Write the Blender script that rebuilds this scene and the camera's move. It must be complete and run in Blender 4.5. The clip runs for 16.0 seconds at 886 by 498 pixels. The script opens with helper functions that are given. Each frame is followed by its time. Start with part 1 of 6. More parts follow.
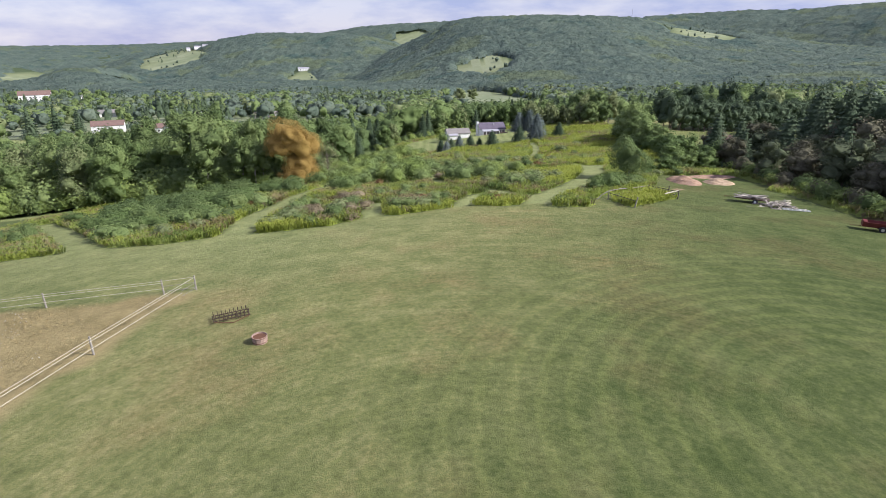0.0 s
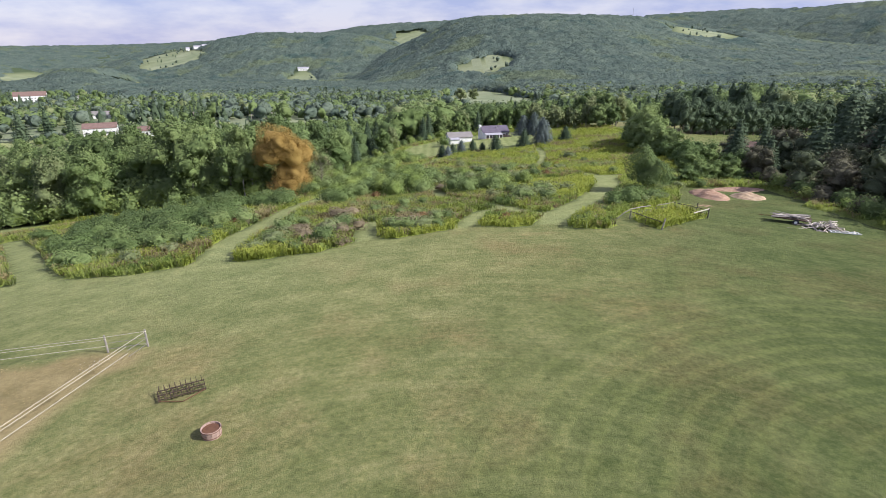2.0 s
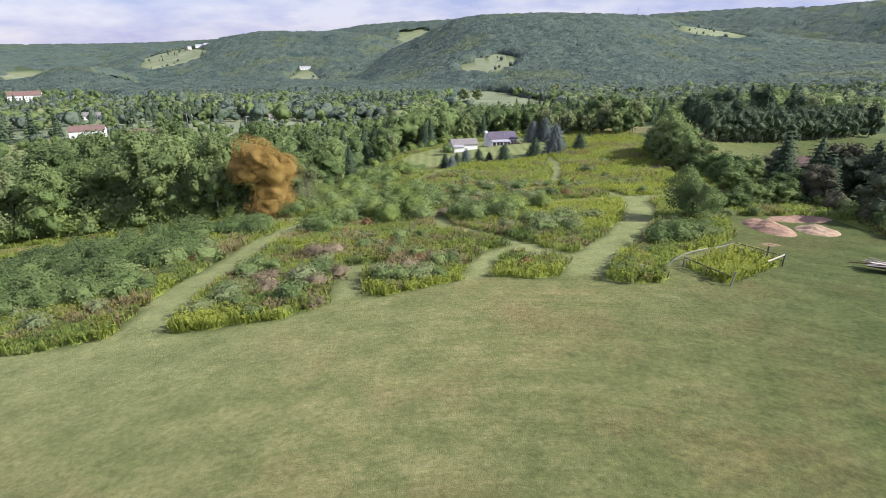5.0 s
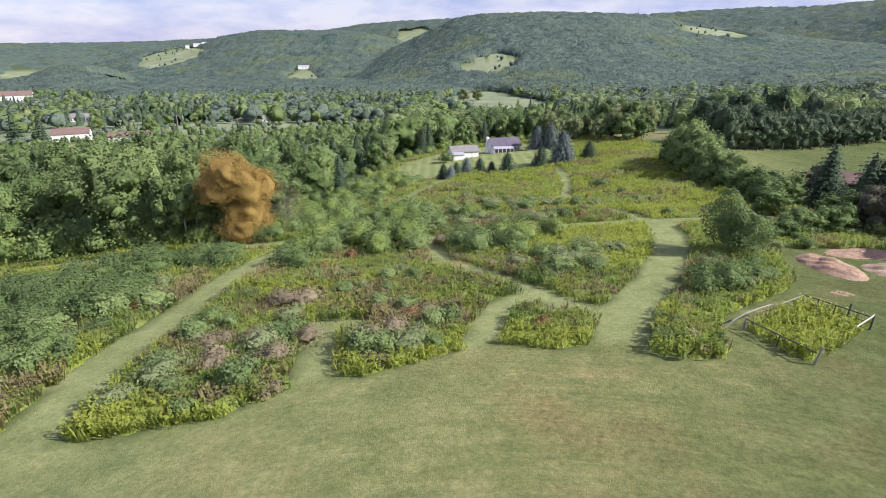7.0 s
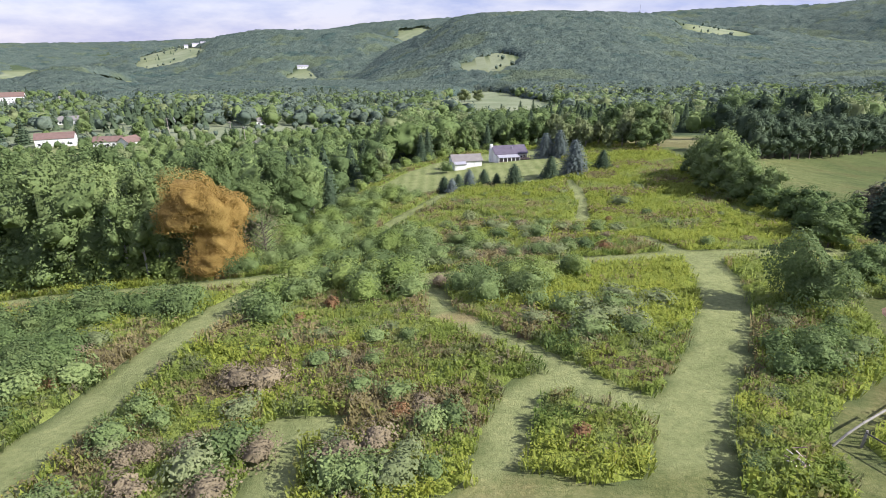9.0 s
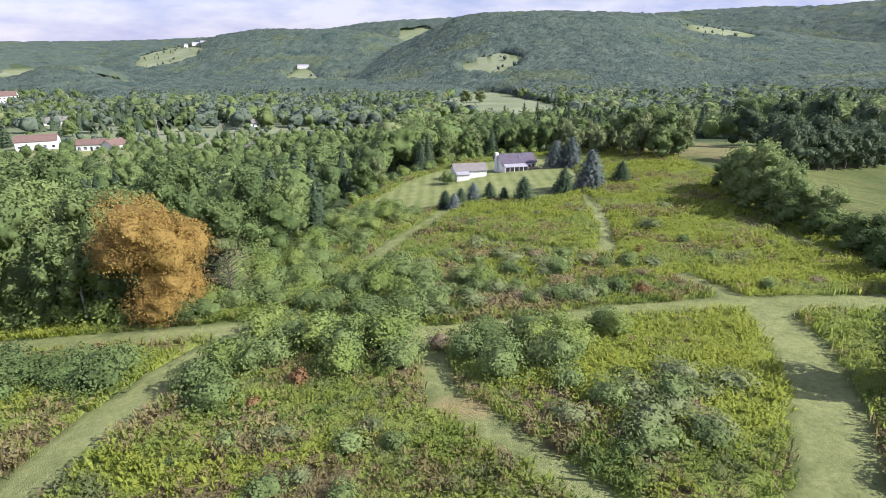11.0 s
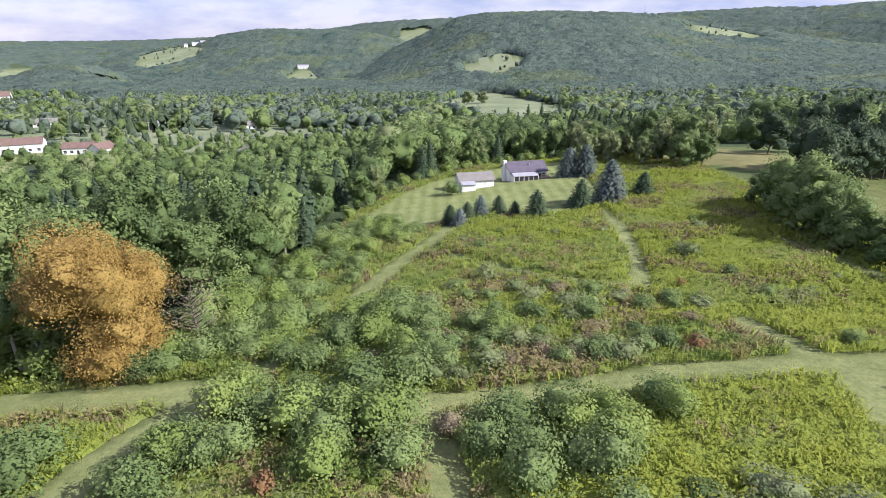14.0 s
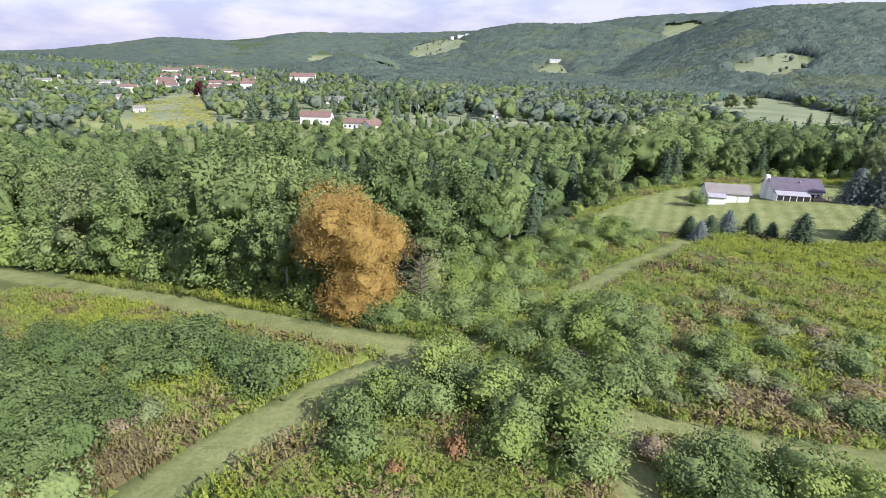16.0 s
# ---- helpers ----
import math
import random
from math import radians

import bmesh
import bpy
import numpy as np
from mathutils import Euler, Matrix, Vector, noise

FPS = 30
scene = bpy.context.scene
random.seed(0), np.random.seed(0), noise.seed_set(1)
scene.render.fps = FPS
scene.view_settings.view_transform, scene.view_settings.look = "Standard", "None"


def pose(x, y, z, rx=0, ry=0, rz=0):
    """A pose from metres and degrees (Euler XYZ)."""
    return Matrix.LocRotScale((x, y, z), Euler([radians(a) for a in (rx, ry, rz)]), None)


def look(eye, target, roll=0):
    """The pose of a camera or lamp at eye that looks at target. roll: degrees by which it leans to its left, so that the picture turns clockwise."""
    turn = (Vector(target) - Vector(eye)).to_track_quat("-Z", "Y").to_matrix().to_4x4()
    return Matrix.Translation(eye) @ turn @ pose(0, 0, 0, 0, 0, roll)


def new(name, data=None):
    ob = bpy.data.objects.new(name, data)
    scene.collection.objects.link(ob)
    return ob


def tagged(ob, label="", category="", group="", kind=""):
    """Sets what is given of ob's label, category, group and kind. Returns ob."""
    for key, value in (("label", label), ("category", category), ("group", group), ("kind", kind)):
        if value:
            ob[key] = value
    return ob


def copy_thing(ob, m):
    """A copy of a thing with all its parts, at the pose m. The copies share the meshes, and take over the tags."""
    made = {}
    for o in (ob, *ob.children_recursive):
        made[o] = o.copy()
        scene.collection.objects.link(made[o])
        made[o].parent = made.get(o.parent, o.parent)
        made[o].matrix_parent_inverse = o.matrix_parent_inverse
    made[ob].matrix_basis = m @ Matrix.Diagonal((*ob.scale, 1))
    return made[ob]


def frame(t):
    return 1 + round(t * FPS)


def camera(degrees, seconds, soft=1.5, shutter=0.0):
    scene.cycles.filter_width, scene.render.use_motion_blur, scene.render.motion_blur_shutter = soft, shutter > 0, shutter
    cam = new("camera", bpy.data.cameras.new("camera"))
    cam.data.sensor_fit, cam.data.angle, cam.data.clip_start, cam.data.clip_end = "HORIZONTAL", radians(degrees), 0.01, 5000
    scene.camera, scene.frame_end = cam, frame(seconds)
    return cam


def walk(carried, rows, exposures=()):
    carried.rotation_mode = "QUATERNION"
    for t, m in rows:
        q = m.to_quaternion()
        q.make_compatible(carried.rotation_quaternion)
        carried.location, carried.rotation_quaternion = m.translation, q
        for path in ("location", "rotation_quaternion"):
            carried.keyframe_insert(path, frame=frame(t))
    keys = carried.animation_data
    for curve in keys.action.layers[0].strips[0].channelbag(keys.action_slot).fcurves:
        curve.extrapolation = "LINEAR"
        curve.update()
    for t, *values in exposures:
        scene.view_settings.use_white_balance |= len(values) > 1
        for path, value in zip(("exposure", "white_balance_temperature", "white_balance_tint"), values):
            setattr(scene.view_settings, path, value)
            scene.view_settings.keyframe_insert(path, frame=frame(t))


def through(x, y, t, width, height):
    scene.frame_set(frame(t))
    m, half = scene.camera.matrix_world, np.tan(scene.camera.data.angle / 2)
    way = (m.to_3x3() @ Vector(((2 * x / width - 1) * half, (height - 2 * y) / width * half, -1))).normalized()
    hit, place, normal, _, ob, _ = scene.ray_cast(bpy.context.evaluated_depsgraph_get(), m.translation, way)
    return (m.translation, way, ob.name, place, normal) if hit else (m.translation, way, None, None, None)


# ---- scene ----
cam = camera(79.23, 16.0, soft=0.9)
# seconds, place, degrees down, degrees to the left, lean
PATH = [
    (0.0, 0.00, 0.00, 19.67, 20.98, -0.71, -0.11),
    (0.5, -0.04, 2.18, 19.76, 21.02, -0.77, -0.15),
    (1.0, -0.07, 4.33, 19.84, 21.01, -0.75, -0.15),
    (1.5, -0.12, 6.55, 19.88, 21.03, -0.73, -0.18),
    (2.0, -0.14, 8.78, 19.94, 21.05, -0.65, -0.21),
    (2.5, -0.16, 11.11, 19.99, 21.10, -0.57, -0.20),
    (3.0, -0.20, 13.56, 20.04, 21.12, -0.51, -0.18),
    (3.5, -0.24, 16.11, 20.04, 21.12, -0.49, -0.14),
    (4.0, -0.22, 18.73, 20.03, 21.13, -0.39, -0.16),
    (6.5, 0.34, 33.93, 20.13, 21.18, -0.37, -0.11),
    (7.0, 0.38, 37.14, 20.25, 21.22, -0.42, -0.07),
    (7.5, 0.41, 40.43, 20.34, 21.26, -0.42, -0.07),
    (8.0, 0.45, 43.68, 20.40, 21.24, -0.42, -0.10),
    (8.5, 0.47, 46.97, 20.50, 21.26, -0.39, -0.17),
    (9.0, 0.46, 50.27, 20.59, 21.30, -0.37, -0.17),
    (11.5, 0.52, 67.79, 20.09, 21.29, -0.29, 0.07),
    (12.0, 0.31, 70.90, 20.17, 21.32, -0.26, 0.05),
    (12.5, 0.15, 73.43, 20.22, 21.31, -0.31, -0.02),
    (13.0, -0.00, 75.00, 20.15, 21.31, -0.44, -0.03),
    (13.5, -0.08, 75.74, 19.95, 21.28, -0.37, 0.01),
    (14.0, -0.15, 76.04, 19.73, 21.26, -0.24, 0.11),
    (14.5, -0.26, 76.19, 19.55, 21.28, 1.30, 0.22),
    (15.0, -0.34, 76.27, 19.38, 21.34, 5.37, 0.45),
    (15.5, -0.52, 76.30, 19.29, 21.57, 14.11, 0.71),
    (16.0, -0.60, 76.19, 19.26, 21.96, 24.59, 0.88),
]
walk(cam, [(t, pose(x, y, z, 90 - down, 0, turn) @ pose(0, 0, 0, 0, 0, lean)) for t, x, y, z, down, turn, lean in PATH],
     exposures=[(0.0, 0.66, 6300, 13), (4.2, 0.70, 6300, 13), (8.0, 0.82, 6300, 13), (16.0, 0.88, 6250, 13)])

# ---- sky and sun ----
SUN_UP, SUN_AZ = 38.0, 106.0            # degrees above level; degrees clockwise from straight ahead
scene.view_settings.exposure = 0.85
world = bpy.data.worlds.new("sky")
scene.world = world
world.use_nodes = True
wn, wl = world.node_tree.nodes, world.node_tree.links
wn.clear()
sky = wn.new("ShaderNodeTexSky")
sky.sky_type, sky.sun_disc = "NISHITA", False
sky.sun_elevation, sky.sun_rotation = radians(SUN_UP), radians(SUN_AZ)
sky.air_density, sky.dust_density = 1.1, 0.4
coord = wn.new("ShaderNodeTexCoord")
flat = wn.new("ShaderNodeMapping")
flat.inputs["Scale"].default_value = (3.2, 3.2, 11.0)
wl.new(coord.outputs["Generated"], flat.inputs["Vector"])
cloud = wn.new("ShaderNodeTexNoise")
cloud.inputs["Scale"].default_value, cloud.inputs["Detail"].default_value, cloud.inputs["Roughness"].default_value = 2.6, 7.0, 0.55
wl.new(flat.outputs["Vector"], cloud.inputs["Vector"])
puff = wn.new("ShaderNodeValToRGB")
puff.color_ramp.elements[0].position, puff.color_ramp.elements[1].position = 0.35, 0.62
wl.new(cloud.outputs["Fac"], puff.inputs["Fac"])
# a thin bright veil of high cloud with whiter puffs in it
veil = wn.new("ShaderNodeMix")
veil.data_type = "RGBA"
wl.new(puff.outputs["Color"], veil.inputs["Factor"])
veil.inputs["A"].default_value, veil.inputs["B"].default_value = (2.1, 2.4, 4.5, 1), (4.0, 4.0, 5.1, 1)
mixsky = wn.new("ShaderNodeMix")
mixsky.data_type = "RGBA"
mixsky.inputs["Factor"].default_value = 0.8
wl.new(sky.outputs["Color"], mixsky.inputs["A"])
wl.new(veil.outputs["Result"], mixsky.inputs["B"])
back = wn.new("ShaderNodeBackground")
back.inputs["Strength"].default_value = 0.105
wl.new(mixsky.outputs["Result"], back.inputs["Color"])
out = wn.new("ShaderNodeOutputWorld")
wl.new(back.outputs["Background"], out.inputs["Surface"])

sun = new("sun", bpy.data.lights.new("sun", "SUN"))
sun.data.energy, sun.data.angle, sun.data.color = 5.2, radians(0.53), (1.0, 0.965, 0.91)
a, e = radians(SUN_AZ), radians(SUN_UP)
sun.matrix_world = look((0, 0, 300), Vector((0, 0, 300)) - Vector((math.sin(a) * math.cos(e), math.cos(a) * math.cos(e), math.sin(e))))
def lerp_table(v, xs, ys):
    return np.interp(v, xs, ys)


def ease(a, b, v):
    s = np.clip((v - a) / (b - a), 0.0, 1.0)
    return s * s * (3 - 2 * s)


# the valley floor round the camera's hill: degrees to the right of straight ahead, distance and height of the foot of the slopes
FOOT_AZ = [-75, -64, -58, -52, -47, -42, -37, -32, -26, -21, -17, -12, -7, -3, 0, 4, 10, 18, 26, 32, 37, 45, 60, 75]
FOOT_AT = [500, 600, 700, 900, 1200, 1400, 1700, 1900, 1900, 1800, 1700, 1500, 1300, 1100, 950, 850, 750, 650, 600, 560, 520, 500, 500, 500]
FOOT_Z = [-20, -28, -40, -55, -70, -80, -85, -85, -85, -85, -82, -78, -72, -66, -60, -55, -50, -45, -40, -35, -30, -25, -20, -15]
# the hills, one behind the other: crest distance, length of the slope before and behind it, bearings, crest in degrees above level
HILLS = [
    (1000, 380, 500, [-75, -66, -60, -52, -45, -40, -36, -32], [-2.2, -2.3, -2.5, -3.3, -3.5, -3.7, -4.3, -6.5]),
    (1300, 420, 320, [-41, -37.6, -35.3, -33.2, -31.6, -29.5, -27.5, -25.3, -22], [-4.0, -3.0, -2.7, -1.95, -1.8, -2.0, -2.8, -3.6, -5.5]),
    (1900, 1150, 650, [-12, -8.6, -5.1, -2.8, -0.8, 1.7, 4.5, 9.9, 15.3, 18.9, 21.4, 25.3, 28.5, 34.1, 38.6, 50, 75], [-4.2, -2.8, -0.9, 0.1, 1.0, 2.05, 2.48, 2.54, 2.43, 2.2, 1.8, 1.2, 0.8, 0.0, -0.4, 0.4, 1.0]),
    (2500, 900, 700, [-36, -30.3, -27.6, -24.8, -21.9, -19.9, -17.3, -13.2, -10, -7.2, -3.9, -0.6], [-3.2, -1.7, -1.0, -0.45, 0.02, 0.5, 0.95, 1.02, 0.96, 0.81, 0.13, -1.3]),
    (2900, 1000, 900, [12, 17.9, 20.3, 22.7, 25.1, 28.6, 32.3, 35.4, 37.8, 50, 75], [1.6, 2.1, 2.31, 2.45, 2.54, 2.68, 2.6, 2.85, 2.95, 3.0, 2.4]),
    (4000, 1000, 700, [-16, -12, -9.9, -7.2, -3.9, -0.5, 1.7, 4.5, 12], [0.0, 0.85, 1.17, 1.58, 1.84, 1.99, 2.14, 2.23, 1.6]),
    (4700, 1500, 900, [-75, -63, -58.6, -56.6, -54, -50.3, -48, -43.6, -40.5, -37.8, -33.2, -29.1, -24.7, -22, -18, -8], [-2.0, -1.9, -1.75, -1.5, -1.2, -0.68, -0.75, -1.0, -0.37, -0.08, -0.1, -0.04, 0.1, 0.25, 0.4, 0.4]),
]


def ground_z(x, y):
    """Height of the land at x, y (numpy arrays or numbers)."""
    x, y = np.asarray(x, float), np.asarray(y, float)
    u, v = np.clip(x, -72, 78) / 50, (np.clip(y, -5, 205) - 100) / 80
    near = (-5.23 - 9.65 * v - 0.49 * v ** 2 + 1.93 * v ** 3
            + u * (3.19 + 2.23 * v - 0.79 * v ** 2) + u ** 2 * (-1.44 + 0.96 * v))
    r, az = np.hypot(x, y), np.degrees(np.arctan2(x, np.maximum(y, -1e9)))
    a = np.clip(az, -75, 75)
    foot_r, foot_z = lerp_table(a, FOOT_AZ, FOOT_AT), lerp_table(a, FOOT_AZ, FOOT_Z)
    reach = np.maximum(np.maximum(y - 205, np.abs(x) - 75), 0)
    z = near + (foot_z - near) * np.clip(reach / np.maximum(foot_r - 205, 1), 0, 1) ** 0.8
    z = z - 0.035 * np.maximum(r - 1400, 0)
    low = z
    roll = 7 * np.sin(x / 210 + 1.3) * np.sin(y / 170 + 0.4) + 4 * np.sin(x / 90 + y / 130)
    for at, front, behind, bearing, up in HILLS:
        c = at * (1 + 0.04 * np.sin(np.radians(a) * 9.0 + at))
        top = 20 + c * np.tan(np.radians(lerp_table(a, bearing, up))) - 11
        slope = np.where(r < c, 1 - ease(0, front, c - r) ** 0.9, 1 - ease(0, behind, r - c))
        fade = ease(bearing[0] - 3, bearing[0], a) * ease(-bearing[-1] - 3, -bearing[-1], -a)
        rise = np.maximum(top - low, 0) * slope * fade
        z = np.maximum(z, low + rise + roll * np.clip(rise / 60, 0, 1) * np.clip(np.abs(r - c) / 300, 0, 1))
    return z

# ---- materials ----
class Mat:
    """A node material in the making."""

    def __init__(self, name, rough=0.8, spec=0.3):
        self.m = bpy.data.materials.new(name)
        self.m.use_nodes = True
        self.n, self.l = self.m.node_tree.nodes, self.m.node_tree.links
        self.bsdf = self.n["Principled BSDF"]
        self.bsdf.inputs["Roughness"].default_value = rough
        self.bsdf.inputs["Specular IOR Level"].default_value = spec
        self.pos = None

    def place(self):
        if not self.pos:
            self.pos = self.n.new("ShaderNodeNewGeometry").outputs["Position"]
        return self.pos

    def noise(self, scale, detail=3.0, rough=0.55, stretch=None, turn=0.0, local=False):
        t = self.n.new("ShaderNodeTexNoise")
        t.inputs["Scale"].default_value, t.inputs["Detail"].default_value, t.inputs["Roughness"].default_value = scale, detail, rough
        src = self.n.new("ShaderNodeTexCoord").outputs["Object"] if local else self.place()
        if stretch:
            mp = self.n.new("ShaderNodeMapping")
            mp.inputs["Scale"].default_value = stretch
            mp.inputs["Rotation"].default_value = (0, 0, turn)
            self.l.new(src, mp.inputs["Vector"])
            src = mp.outputs["Vector"]
        self.l.new(src, t.inputs["Vector"])
        return t.outputs["Fac"]

    def ramp(self, fac, *stops):
        r = self.n.new("ShaderNodeValToRGB")
        e = r.color_ramp.elements
        while len(e) < len(stops):
            e.new(0.5)
        for el, (p, c) in zip(e, stops):
            el.position, el.color = p, (*c, 1)
        self.l.new(fac, r.inputs["Fac"])
        return r.outputs["Color"]

    def mix(self, fac, a, b, mode="MIX"):
        x = self.n.new("ShaderNodeMix")
        x.data_type, x.blend_type = "RGBA", mode
        for key, v in (("Factor", fac), ("A", a), ("B", b)):
            if isinstance(v, (int, float)):
                x.inputs[key].default_value = v
            elif isinstance(v, tuple):
                x.inputs[key].default_value = (*v, 1)
            else:
                self.l.new(v, x.inputs[key])
        return x.outputs["Result"]

    def math(self, op, a, b=0.0, c=0.0):
        x = self.n.new("ShaderNodeMath")
        x.operation = op
        for k, v in enumerate((a, b, c)):
            if isinstance(v, (int, float)):
                x.inputs[k].default_value = v
            else:
                self.l.new(v, x.inputs[k])
        return x.outputs[0]

    def attr(self, name):
        x = self.n.new("ShaderNodeAttribute")
        x.attribute_name = name
        return x.outputs["Fac"]

    def per_leaf(self):
        return self.n.new("ShaderNodeNewGeometry").outputs["Random Per Island"]

    def per_thing(self):
        return self.n.new("ShaderNodeObjectInfo").outputs["Random"]

    def colour(self, c):
        if isinstance(c, tuple):
            self.bsdf.inputs["Base Color"].default_value = (*c, 1)
        else:
            self.l.new(c, self.bsdf.inputs["Base Color"])
        return self

    def bump(self, height, strength=0.4, distance=0.05):
        b = self.n.new("ShaderNodeBump")
        b.inputs["Strength"].default_value, b.inputs["Distance"].default_value = strength, distance
        self.l.new(height, b.inputs["Height"])
        self.l.new(b.outputs["Normal"], self.bsdf.inputs["Normal"])
        return self

    def leafy(self, c, through=0.35, cut=5.0, open_part=0.35):
        """Leaves: part of the light passes through them, and their outline is ragged."""
        self.colour(c)
        t = self.n.new("ShaderNodeBsdfTranslucent")
        self.l.new(c, t.inputs["Color"])
        if self.bsdf.inputs["Normal"].is_linked:
            self.l.new(self.bsdf.inputs["Normal"].links[0].from_socket, t.inputs["Normal"])
        x = self.n.new("ShaderNodeMixShader")
        x.inputs[0].default_value = through
        self.l.new(self.bsdf.outputs[0], x.inputs[1])
        self.l.new(t.outputs[0], x.inputs[2])
        if not cut:
            self.l.new(x.outputs[0], self.n["Material Output"].inputs["Surface"])
            return self
        gap = self.n.new("ShaderNodeBsdfTransparent")
        y = self.n.new("ShaderNodeMixShader")
        self.l.new(self.math("GREATER_THAN", self.noise(cut, 2, 0.6), open_part), y.inputs[0])
        self.l.new(gap.outputs[0], y.inputs[1])
        self.l.new(x.outputs[0], y.inputs[2])
        self.l.new(y.outputs[0], self.n["Material Output"].inputs["Surface"])
        return self


def leaf_mat(name, dark, mid, light, accent=None, amount=0.0, patch=0.05, through=0.34, grain=6.5, cut=7.5, speckle=0.22, spread=0.42, relief=(3.9, 0.5, 0.15), more=()):
    """Foliage: differs from leaf to leaf, from plant to plant and slowly over the land."""
    m = Mat(name, 0.75, 0.12)
    dark, mid, light = (tuple(k * q for k, q in zip(c, (1.20, 1.14, 1.27))) for c in (dark, mid, light))
    v = m.math("ADD", m.math("MULTIPLY", m.per_leaf(), speckle), m.math("MULTIPLY", m.per_thing(), 0.32))
    v = m.math("ADD", v, m.math("MULTIPLY", m.noise(patch, 3), spread))
    v = m.math("ADD", v, m.math("MULTIPLY", m.math("SUBTRACT", m.noise(grain, 2, 0.65), 0.47), 0.75))
    c = m.ramp(v, (0.2, dark), (0.55, mid), (0.95, light))
    if accent:
        c = m.mix(m.math("MULTIPLY", m.math("GREATER_THAN", m.noise(patch * 2.3, 4), 1 - amount), 0.75), c, accent)
    # clumps of other plants: size, share and colour
    for scale, share, tint in more:
        c = m.mix(m.math("MULTIPLY", m.ramp(m.noise(scale, 4, 0.6), (1 - share, (0, 0, 0)), (1.06 - share, (1, 1, 1))), 0.8), c, m.mix(1.0, tint, m.ramp(v, (0.2, (0.75, 0.75, 0.78)), (0.95, (1.65, 1.65, 1.7))), "MULTIPLY"))
    m.bump(m.noise(relief[0], 3, 0.7), relief[1], relief[2])
    return m.leafy(c, through, cut).m


def plain(name, c, rough=0.7, vary=0.25, scale=1.5, spec=0.3, metal=0.0, bump=0.0):
    """Paint, wood, roofing: one colour with stains at two scales."""
    m = Mat(name, rough, spec)
    m.bsdf.inputs["Metallic"].default_value = metal
    lo, hi = tuple(k * (1 - vary) for k in c), tuple(min(1, k * (1 + vary * 0.6)) for k in c)
    n = m.math("ADD", m.math("MULTIPLY", m.noise(scale, 4), 0.6), m.math("MULTIPLY", m.noise(scale * 9, 3), 0.4))
    m.colour(m.ramp(n, (0.3, lo), (0.7, hi)))
    if bump:
        m.bump(m.noise(scale * 12, 3), bump)
    return m.m


